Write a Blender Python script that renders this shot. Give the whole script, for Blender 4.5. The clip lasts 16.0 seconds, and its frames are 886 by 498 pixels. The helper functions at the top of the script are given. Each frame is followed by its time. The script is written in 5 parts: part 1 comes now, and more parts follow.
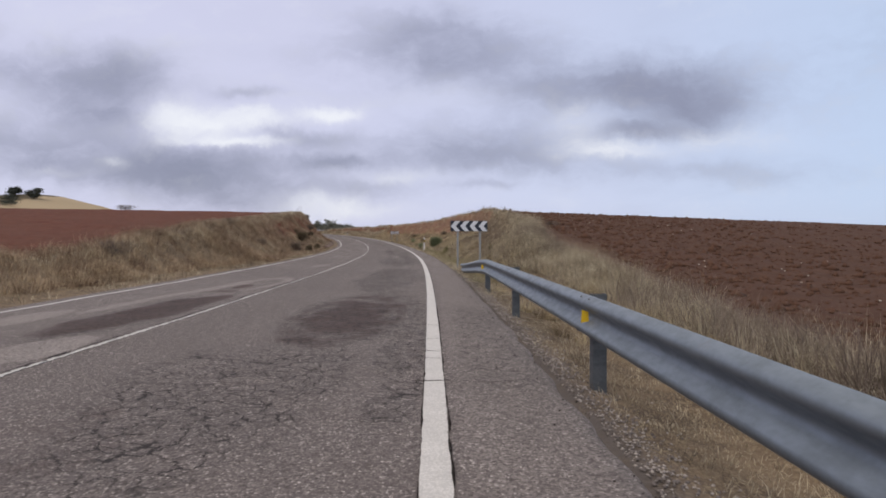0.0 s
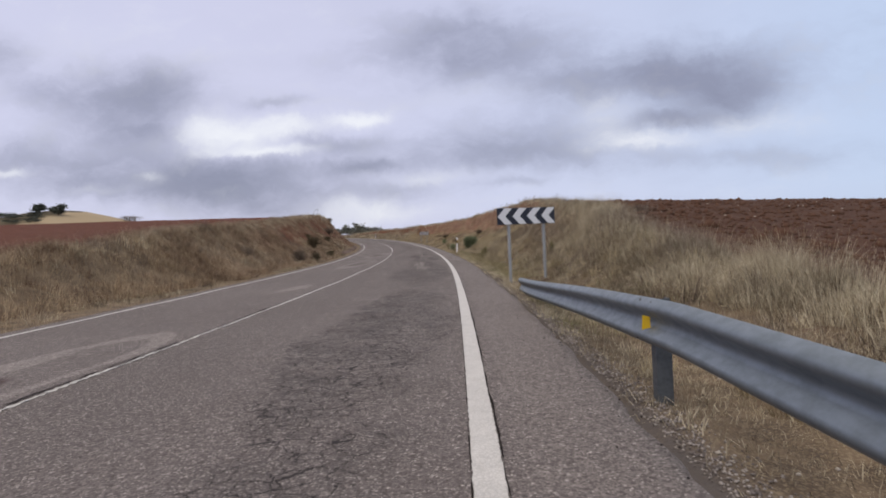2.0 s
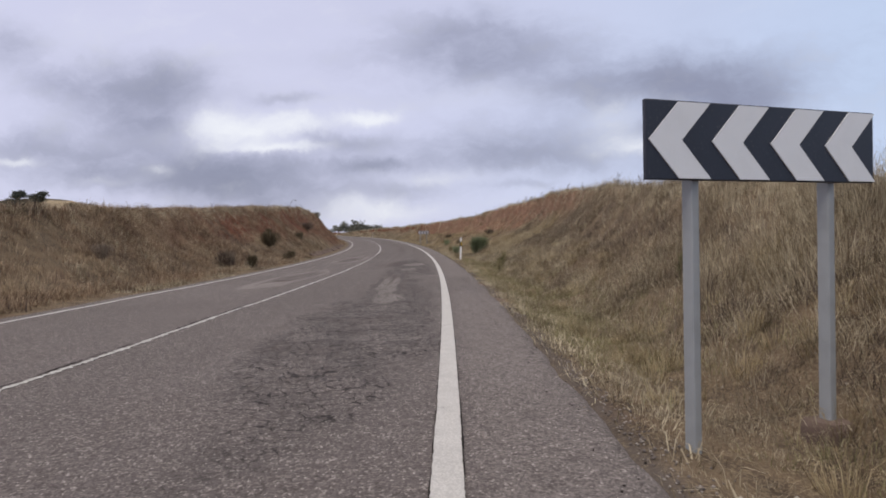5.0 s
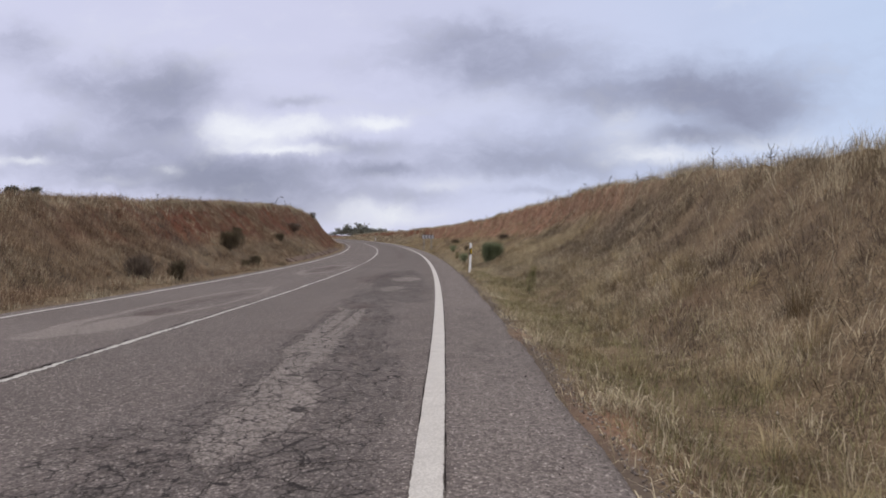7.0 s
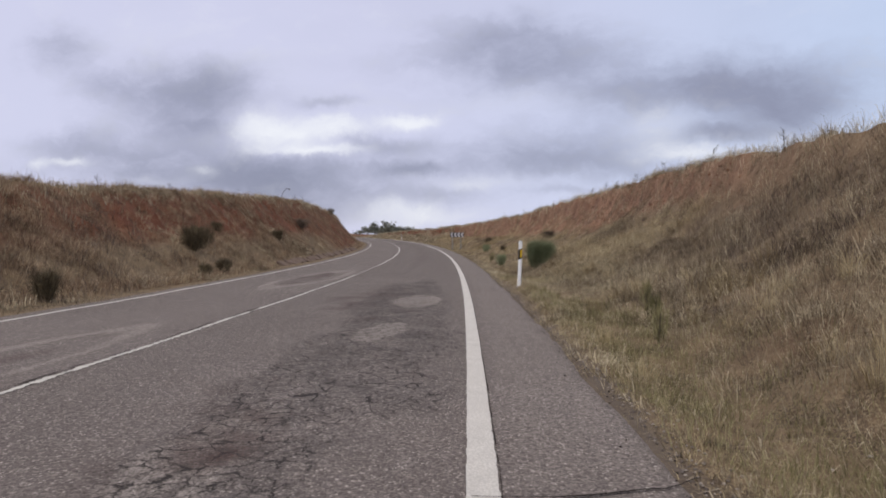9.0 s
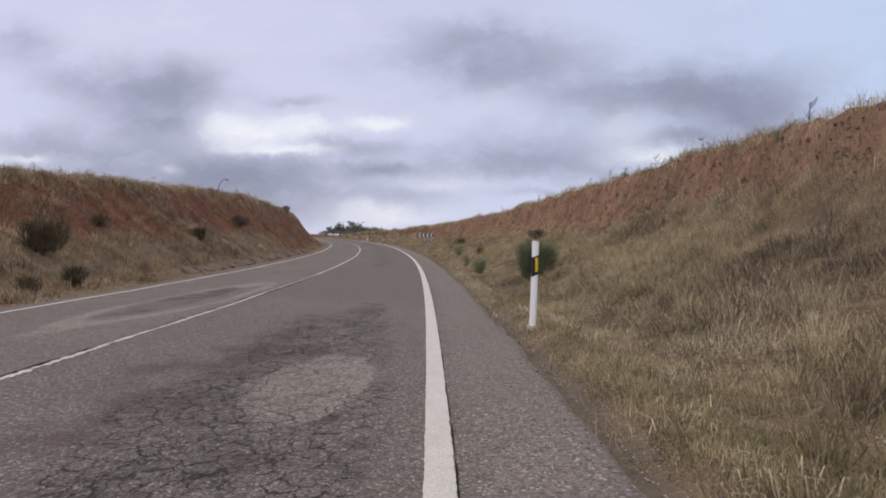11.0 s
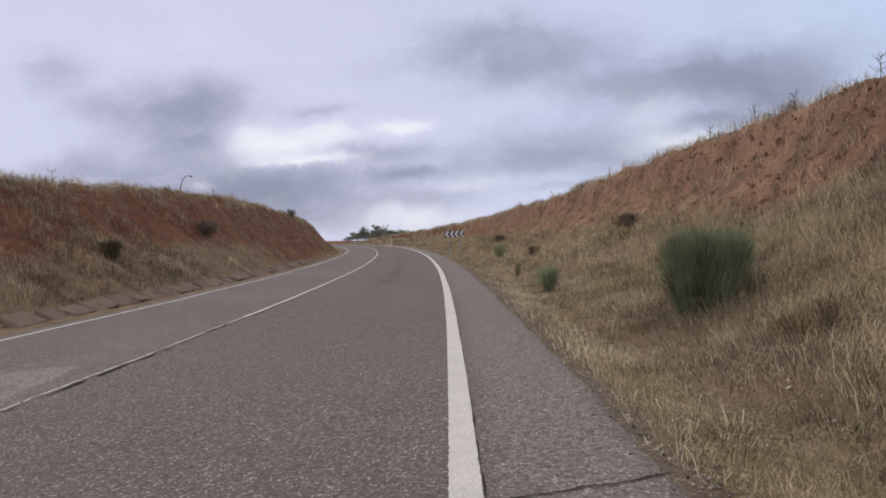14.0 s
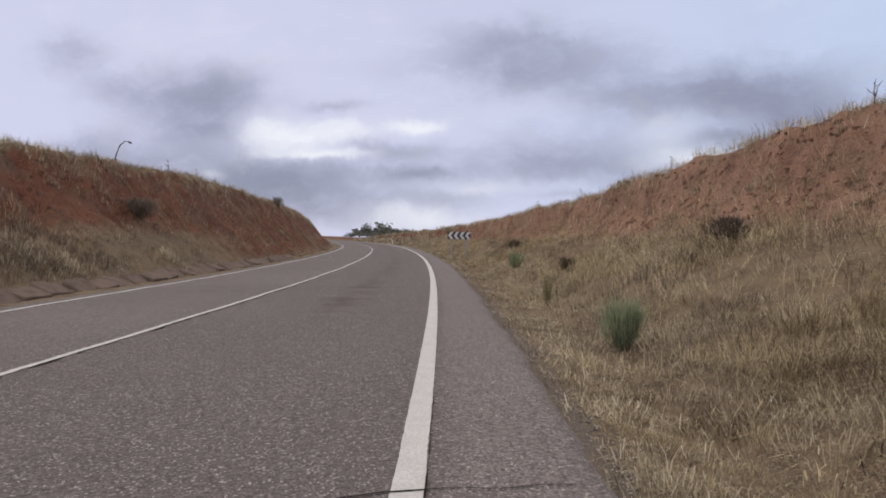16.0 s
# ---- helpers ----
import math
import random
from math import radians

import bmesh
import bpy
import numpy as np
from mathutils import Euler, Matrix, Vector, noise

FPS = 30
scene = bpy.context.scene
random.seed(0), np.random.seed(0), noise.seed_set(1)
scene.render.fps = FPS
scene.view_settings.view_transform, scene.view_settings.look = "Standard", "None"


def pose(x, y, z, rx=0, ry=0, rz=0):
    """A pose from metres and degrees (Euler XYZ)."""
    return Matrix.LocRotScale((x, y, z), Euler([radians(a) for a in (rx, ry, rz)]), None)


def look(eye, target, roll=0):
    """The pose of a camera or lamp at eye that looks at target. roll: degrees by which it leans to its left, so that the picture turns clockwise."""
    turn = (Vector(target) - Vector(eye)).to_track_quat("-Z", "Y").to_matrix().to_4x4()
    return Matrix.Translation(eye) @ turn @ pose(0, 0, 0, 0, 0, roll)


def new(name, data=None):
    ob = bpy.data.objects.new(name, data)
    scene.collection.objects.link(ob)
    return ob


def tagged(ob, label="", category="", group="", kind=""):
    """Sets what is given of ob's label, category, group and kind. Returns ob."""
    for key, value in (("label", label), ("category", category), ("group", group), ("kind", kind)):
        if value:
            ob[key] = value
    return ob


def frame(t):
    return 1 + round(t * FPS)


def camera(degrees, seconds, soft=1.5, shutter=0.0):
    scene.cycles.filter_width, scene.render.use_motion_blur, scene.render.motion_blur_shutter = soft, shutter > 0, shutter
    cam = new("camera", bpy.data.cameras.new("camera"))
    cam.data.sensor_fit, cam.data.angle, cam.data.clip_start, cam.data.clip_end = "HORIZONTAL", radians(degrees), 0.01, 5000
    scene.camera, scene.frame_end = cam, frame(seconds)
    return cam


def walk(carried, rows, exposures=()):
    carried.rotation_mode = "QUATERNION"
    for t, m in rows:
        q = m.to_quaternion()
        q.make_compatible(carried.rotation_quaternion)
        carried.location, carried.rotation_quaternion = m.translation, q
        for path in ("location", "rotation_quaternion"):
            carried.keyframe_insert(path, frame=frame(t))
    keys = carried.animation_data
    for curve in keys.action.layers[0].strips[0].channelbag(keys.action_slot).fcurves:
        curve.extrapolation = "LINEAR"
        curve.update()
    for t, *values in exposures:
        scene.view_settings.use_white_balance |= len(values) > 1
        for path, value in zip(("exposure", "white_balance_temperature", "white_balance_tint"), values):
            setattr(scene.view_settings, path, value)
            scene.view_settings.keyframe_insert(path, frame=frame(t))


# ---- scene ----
from itertools import product

# ---- the camera and its way ----
cam = camera(66.95, 16.0, soft=1.8, shutter=0.05)
ROWS = [
    (0.0, -0.001, 0.000, 1.028, 0.01, -0.91, 0.19),
    (0.5, -0.086, 2.511, 1.027, 0.95, -0.84, -0.53),
    (1.0, -0.194, 4.972, 1.026, 3.88, -0.97, 0.35),
    (1.5, -0.230, 7.254, 1.025, 3.68, -0.90, 2.20),
    (2.0, -0.248, 9.579, 1.024, 2.82, -0.85, 2.66),
    (2.5, -0.272, 11.978, 1.022, 2.25, -0.85, 0.85),
    (3.0, -0.352, 14.241, 1.020, 2.58, -0.95, 0.20),
    (3.5, -0.405, 16.411, 1.018, 2.99, -1.09, 1.45),
    (6.0, -0.666, 26.493, 1.013, 3.37, -0.46, 0.79),
    (6.5, -0.747, 28.477, 1.013, 3.24, -0.35, 0.75),
    (7.0, -0.865, 30.386, 1.013, 3.94, -0.31, -0.02),
    (7.5, -0.990, 32.339, 1.014, 4.89, -0.28, 0.39),
    (8.0, -1.115, 34.249, 1.016, 4.89, -0.29, 1.37),
    (8.5, -1.276, 36.208, 1.018, 5.43, -0.36, 0.06),
    (9.0, -1.506, 38.155, 1.021, 6.49, -0.39, -0.01),
    (11.5, -2.137, 46.705, 1.044, 3.63, -0.24, -0.28),
    (12.0, -2.316, 48.478, 1.051, 6.56, -0.19, -0.71),
    (12.5, -2.526, 50.201, 1.059, 7.54, -0.27, 0.99),
    (13.0, -2.636, 51.919, 1.067, 6.68, -0.20, 2.44),
    (13.5, -2.820, 53.587, 1.077, 6.81, -0.18, 1.42),
    (14.0, -2.920, 55.192, 1.087, 6.53, -0.17, 3.03),
    (14.5, -2.989, 56.885, 1.098, 4.11, -0.17, 2.74),
    (15.0, -3.082, 58.540, 1.110, 3.45, -0.13, 1.27),
    (15.5, -3.245, 60.196, 1.124, 5.04, -0.13, -1.00),
    (16.0, -3.457, 61.857, 1.138, 7.04, 0.01, -0.36),
]
walk(cam, [(t, pose(x, y, z, 90 + pitch, roll, yaw)) for t, x, y, z, yaw, pitch, roll in ROWS])


# ---- node helpers ----
class Nodes:
    """Short hand for building a node tree: every method returns an output socket."""

    def __init__(self, tree):
        self.t = tree
        tree.nodes.clear()

    def add(self, kind):
        return self.t.nodes.new(kind)

    def put(self, sock, value):
        if isinstance(value, bpy.types.NodeSocket):
            self.t.links.new(value, sock)
        elif isinstance(value, tuple) and len(value) == 3 and sock.type == "RGBA":
            sock.default_value = (*value, 1)
        else:
            sock.default_value = value

    def math(self, op, a, b=0.0, c=0.0, clamp=False):
        n = self.add("ShaderNodeMath")
        n.operation, n.use_clamp = op, clamp
        for s, v in zip(n.inputs, (a, b, c)):
            self.put(s, v)
        return n.outputs[0]

    def vmath(self, op, a, b=(0, 0, 0), scale=1.0):
        n = self.add("ShaderNodeVectorMath")
        n.operation = op
        self.put(n.inputs[0], a), self.put(n.inputs[1], b), self.put(n.inputs[3], scale)
        return n.outputs[1] if op in ("LENGTH", "DOT_PRODUCT", "DISTANCE") else n.outputs[0]

    def mix(self, f, a, b, blend="MIX"):
        n = self.add("ShaderNodeMix")
        n.data_type, n.blend_type = "RGBA", blend
        self.put(n.inputs[0], f), self.put(n.inputs[6], a), self.put(n.inputs[7], b)
        return n.outputs[2]

    def ramp(self, f, lo, hi, a=0.0, b=1.0):
        n = self.add("ShaderNodeMapRange")
        n.interpolation_type = "SMOOTHSTEP"
        for s, v in zip(n.inputs, (f, lo, hi, a, b)):
            self.put(s, v)
        return n.outputs[0]

    def noise(self, vec, scale, detail=4.0, rough=0.55, distortion=0.0, colour=False):
        n = self.add("ShaderNodeTexNoise")
        self.put(n.inputs["Vector"], vec)
        for key, v in (("Scale", scale), ("Detail", detail), ("Roughness", rough), ("Distortion", distortion)):
            self.put(n.inputs[key], v)
        return n.outputs[1 if colour else 0]

    def voronoi(self, vec, scale, feature="F1", out=0, rand=1.0):
        n = self.add("ShaderNodeTexVoronoi")
        n.feature = feature
        self.put(n.inputs["Vector"], vec), self.put(n.inputs["Scale"], scale), self.put(n.inputs["Randomness"], rand)
        return n.outputs[out]

    def attr(self, name):
        n = self.add("ShaderNodeAttribute")
        n.attribute_name = name
        return n.outputs["Fac"]

    def place(self):
        return self.add("ShaderNodeNewGeometry").outputs["Position"]

    def objrandom(self):
        return self.add("ShaderNodeObjectInfo").outputs["Random"]

    def scaled(self, vec, sx, sy, sz):
        return self.vmath("MULTIPLY", vec, (sx, sy, sz))

    def bump(self, height, strength=0.4, distance=0.01, normal=None):
        n = self.add("ShaderNodeBump")
        self.put(n.inputs["Strength"], strength), self.put(n.inputs["Distance"], distance), self.put(n.inputs["Height"], height)
        if normal:
            self.put(n.inputs["Normal"], normal)
        return n.outputs[0]

    def finish(self, colour, rough=0.9, metal=0.0, normal=None, spec=0.5, through_light=0.0):
        b = self.add("ShaderNodeBsdfPrincipled")
        self.put(b.inputs["Base Color"], colour), self.put(b.inputs["Roughness"], rough), self.put(b.inputs["Metallic"], metal)
        self.put(b.inputs["Specular IOR Level"], spec)
        if normal:
            self.put(b.inputs["Normal"], normal)
        out = self.add("ShaderNodeOutputMaterial")
        shader = b.outputs[0]
        if through_light:
            tr = self.add("ShaderNodeBsdfTranslucent")
            self.put(tr.inputs["Color"], colour)
            m = self.add("ShaderNodeMixShader")
            self.put(m.inputs[0], through_light)
            self.t.links.new(shader, m.inputs[1]), self.t.links.new(tr.outputs[0], m.inputs[2])
            shader = m.outputs[0]
        self.t.links.new(shader, out.inputs[0])


def material(name):
    m = bpy.data.materials.new(name)
    m.use_nodes = True
    return m, Nodes(m.node_tree)


# ---- sky, sun ----
SUN_UP, SUN_ROUND = 48.0, 215.0      # the sun's height and its bearing, clockwise from ahead, behind the cloud
world = bpy.data.worlds.new("overcast_sky")
scene.world = world
world.use_nodes = True
W = Nodes(world.node_tree)
ray = W.add("ShaderNodeTexCoord").outputs["Generated"]
xyz = W.add("ShaderNodeSeparateXYZ")
W.put(xyz.inputs[0], ray)
dx, dy, dz = xyz.outputs
up = W.math("MAXIMUM", dz, 0.0)
# coordinates on a flat layer of cloud, and bearing / height for the single clouds
layer = W.vmath("SCALE", ray, scale=W.math("DIVIDE", 1.0, W.math("ADD", up, 0.16)))
warp = W.vmath("SUBTRACT", W.noise(ray, 11.0, 6.0, 0.62, colour=True), (0.5, 0.5, 0.5))
warped = W.vmath("ADD", ray, W.vmath("SCALE", warp, scale=0.055))
wx = W.add("ShaderNodeSeparateXYZ")
W.put(wx.inputs[0], warped)
flat = W.math("MAXIMUM", wx.outputs[1], 0.05)
bearing = W.math("DIVIDE", wx.outputs[0], flat)
height = W.math("DIVIDE", wx.outputs[2], flat)


def cloud(a, e, ra, re, amount):
    """A soft cloud at a bearing and a height (tangents), of that half width and half height."""
    u = W.math("DIVIDE", W.math("SUBTRACT", bearing, a), ra)
    v = W.math("DIVIDE", W.math("SUBTRACT", height, e), re)
    r2 = W.math("ADD", W.math("MULTIPLY", u, u), W.math("MULTIPLY", v, v))
    return W.math("MULTIPLY", W.math("EXPONENT", W.math("MULTIPLY", r2, -1.0)), amount)


def total(values):
    out = values[0]
    for v in values[1:]:
        out = W.math("ADD", out, v)
    return out


# single clouds: bearing and height of the middle, half width, half height, amount
WEST = ((-0.531, 0.235, 0.094, 0.047, 0.95), (-0.45, 0.246, 0.053, 0.024, 0.5), (-0.491, 0.182, 0.062, 0.019, 0.55), (-0.731, 0.314, 0.064, 0.029, 0.8), (-0.663, 0.25, 0.055, 0.022, 0.45),
        (-0.727, 0.163, 0.083, 0.019, 0.6), (-0.59, 0.148, 0.108, 0.015, 0.45), (-0.626, 0.118, 0.171, 0.017, 0.65), (-0.375, 0.118, 0.131, 0.021, 0.8), (-0.446, 0.095, 0.15, 0.015, 0.5),
        (-0.314, 0.073, 0.165, 0.022, 0.7), (-0.261, 0.048, 0.138, 0.014, 0.45), (-0.153, 0.114, 0.047, 0.009, 0.65), (-0.296, 0.217, 0.04, 0.007, 0.5), (-0.183, 0.147, 0.051, 0.01, 0.5), (-0.248, 0.159, 0.022, 0.007, 0.4))
EAST = ((0.02, 0.271, 0.124, 0.038, 0.85), (-0.03, 0.32, 0.092, 0.026, 0.4), (0.145, 0.216, 0.078, 0.019, 0.45), (0.327, 0.226, 0.107, 0.036, 1.05), (0.387, 0.188, 0.048, 0.022, 0.6),
        (0.295, 0.158, 0.06, 0.011, 0.85), (0.079, 0.139, 0.123, 0.029, 0.6), (-0.03, 0.12, 0.092, 0.019, 0.45), (0.161, 0.112, 0.098, 0.019, 0.35), (0.427, 0.094, 0.156, 0.014, 0.4),
        (-0.14, 0.076, 0.077, 0.01, 0.35), (0.062, 0.079, 0.046, 0.005, 0.45), (-0.192, 0.276, 0.136, 0.022, 0.12), (0.70, 0.30, 0.15, 0.05, 0.3))
BRIGHT = ((-0.149, 0.187, 0.029, 0.009, 1.0), (-0.34, 0.169, 0.054, 0.017, 0.95), (-0.401, 0.187, 0.03, 0.017, 0.7), (-0.296, 0.145, 0.061, 0.006, 0.9), (-0.226, 0.179, 0.077, 0.012, 0.5),
          (-0.7, 0.133, 0.029, 0.007, 0.7), (-0.757, 0.126, 0.019, 0.007, 0.6), (-0.486, 0.117, 0.025, 0.008, 0.6), (-0.554, 0.102, 0.054, 0.006, 0.35), (-0.183, 0.053, 0.06, 0.019, 0.6),
          (-0.106, 0.042, 0.076, 0.012, 0.45), (-0.055, 0.093, 0.063, 0.009, 0.4), (0.218, 0.168, 0.041, 0.031, 0.45), (0.012, 0.215, 0.1, 0.019, 0.3), (0.275, 0.126, 0.072, 0.011, 0.45),
          (0.435, 0.151, 0.11, 0.019, 0.35), (-0.384, 0.263, 0.105, 0.034, 0.2), (-0.599, 0.319, 0.108, 0.034, 0.25))
BANKS = ((-0.52, 0.14, 0.42, 0.10, 0.12), (0.12, 0.20, 0.42, 0.12, 0.19), (0.55, 0.18, 0.35, 0.12, 0.16))
dark = total([cloud(a, e, 1.3 * ra, 1.35 * re, k) for a, e, ra, re, k in WEST + EAST] + [cloud(*c) for c in BANKS])
bright = total([cloud(a - 0.012, e, 1.25 * ra, 1.35 * re, k) for a, e, ra, re, k in BRIGHT])
plane = W.add("ShaderNodeCombineXYZ")
W.put(plane.inputs[0], bearing), W.put(plane.inputs[1], W.math("MULTIPLY", height, 2.2)), W.put(plane.inputs[2], dy)
streaks = W.noise(W.scaled(layer, 1.0, 0.75, 1.0), 1.1, 6.0, 0.5, 0.2)
fine = W.noise(plane.outputs[0], 10.0, 7.0, 0.62, 0.0)
# edges break up into puffs, the hearts stay soft
curdled = W.math("ADD", dark, W.math("MULTIPLY", W.math("SUBTRACT", fine, 0.5), W.ramp(dark, 0.0, 0.35, 0.45, 1.15)))
shade = W.math("ADD", W.ramp(curdled, 0.05, 1.55, 0.0, 0.95), W.math("MULTIPLY", W.ramp(streaks, 0.50, 0.75), 0.10))
glow = W.math("ADD", bright, W.math("MULTIPLY", W.math("SUBTRACT", fine, 0.5), W.ramp(bright, 0.05, 0.4, 0.2, 1.1)))
light = W.math("ADD", W.ramp(glow, 0.0, 1.25), W.math("MULTIPLY", W.ramp(fine, 0.50, 0.75), 0.14))
veil = W.mix(W.ramp(bearing, -0.3, 0.9), (0.665, 0.675, 0.87), (0.54, 0.66, 0.885))
veil = W.mix(W.math("MULTIPLY", shade, 1.0, clamp=True), veil, (0.272, 0.284, 0.395))
veil = W.mix(W.math("MULTIPLY", light, 1.0, clamp=True), veil, (0.90, 0.915, 0.98))
veil = W.mix(W.ramp(height, 0.0, 0.07, 0.15, 0.0), veil, (0.55, 0.56, 0.66))
# a closed cloud cover is brightest overhead
veil = W.mix(W.ramp(dz, 0.36, 0.75), veil, (1.08, 1.01, 0.98))
blue = W.add("ShaderNodeTexSky")
blue.sky_type, blue.sun_disc = "NISHITA", False
blue.sun_elevation, blue.sun_rotation = radians(SUN_UP), radians(SUN_ROUND)
whole = W.mix(0.93, W.vmath("SCALE", blue.outputs[0], scale=0.10), veil)
bg = W.add("ShaderNodeBackground")
W.put(bg.inputs[0], whole), W.put(bg.inputs[1], 1.0)
W.t.links.new(bg.outputs[0], W.add("ShaderNodeOutputWorld").inputs[0])

sun = new("sun", bpy.data.lights.new("sun", "SUN"))
sun.data.energy, sun.data.angle, sun.data.color = 1.3, radians(25), (1.0, 0.94, 0.86)
sx, sy = math.sin(radians(SUN_ROUND)), math.cos(radians(SUN_ROUND))
sun.matrix_world = look((60 * sx, 60 * sy, 60 * math.tan(radians(SUN_UP))), (0, 0, 0))


# ---- the road's line and the lie of the land ----
def fade(x, a, b):
    t = np.clip((np.asarray(x, float) - a) / (b - a), 0, 1)
    return t * t * (3 - 2 * t)


def lattice(i, j, seed):
    n = (i.astype(np.int64) * 374761393 + j.astype(np.int64) * 668265263 + seed * 1442695041) & 0x7FFFFFFF
    n = ((n ^ (n >> 13)) * 1274126177) & 0x7FFFFFFF
    return ((n ^ (n >> 16)) & 0xFFFF) / 65535.0


def value_noise(x, y, seed=0):
    x, y = np.asarray(x, float), np.asarray(y, float)
    i, j = np.floor(x), np.floor(y)
    f, g = x - i, y - j
    f, g = f * f * (3 - 2 * f), g * g * (3 - 2 * g)
    a, b = lattice(i, j, seed), lattice(i + 1, j, seed)
    c, d = lattice(i, j + 1, seed), lattice(i + 1, j + 1, seed)
    return (a * (1 - f) + b * f) * (1 - g) + (c * (1 - f) + d * f) * g


def fbm(x, y, octaves=4, seed=0):
    """Fractal noise about 0, within -1..1."""
    out, amp, size = 0.0, 1.0, 0.0
    for k in range(octaves):
        out = out + amp * (value_noise(x * 2**k + 17.3 * k, y * 2**k - 9.1 * k, seed + k) * 2 - 1)
        size, amp = size + amp, amp * 0.5
    return out / size


STEP = 0.5
LINE_S = np.arange(-300, 1600, STEP)
bend = np.interp(LINE_S, [-1, 0, 30, 60, 85, 110, 140, 200, 260], [0, 0.89e-3, 1.87e-3, 1.72e-3, 2.14e-3, 1.89e-3, 2.85e-3, 2.85e-3, 0])
rise = np.interp(LINE_S, [-1, 0, 60, 110, 200, 201], [0, -1.15e-4, 3.88e-4, 0.40e-4, 0.40e-4, -1.2e-4])
i0 = int(np.argmin(np.abs(LINE_S)))
LINE_TH = np.cumsum(bend) * STEP + 0.01295
LINE_X, LINE_Y = -np.cumsum(np.sin(LINE_TH)) * STEP, np.cumsum(np.cos(LINE_TH)) * STEP
grade = np.maximum(np.cumsum(rise) * STEP, -0.004)
LINE_Z = np.cumsum(grade) * STEP
LINE_X, LINE_Y, LINE_Z = LINE_X - LINE_X[i0], LINE_Y - LINE_Y[i0] + 0.5, LINE_Z - LINE_Z[i0]
LANE, LEFT_LINE, EDGE = 3.25, -6.117, 0.93     # offsets from the right-hand edge line, to its right positive


def road_z(s):
    return np.interp(s, LINE_S, LINE_Z)


def heading(s):
    return np.interp(s, LINE_S, LINE_TH)


def plan(s, u):
    """World x, y of a place s metres along the right-hand edge line and u metres to its right."""
    s, u = np.asarray(s, float), np.asarray(u, float)
    th, near = heading(s), np.clip(u, -60, 60)
    return np.interp(s, LINE_S, LINE_X) + np.cos(th) * near + (u - near), np.interp(s, LINE_S, LINE_Y) + np.sin(th) * near


RIGHT_CREST = ([-80, 0, 8, 12, 17, 21, 26, 33, 41, 50, 58, 64, 70, 82, 95, 127, 145, 165, 182, 205, 300, 600], [-0.5, -0.5, -0.4, -0.2, 0.15, 0.5, 1.1, 1.85, 2.45, 2.97, 3.35, 3.58, 3.5, 3.1, 2.8, 2.3, 1.9, 1.7, 1.2, 0.4, 1.5, 4.0])
LEFT_CREST = ([-80, 0, 17, 28, 37, 55, 73, 82, 97, 120, 150, 200, 300, 600], [0.15, 0.25, 0.62, 1.28, 1.85, 2.6, 3.4, 3.75, 4.15, 3.7, 3.0, 2.6, 2.8, 3.5])


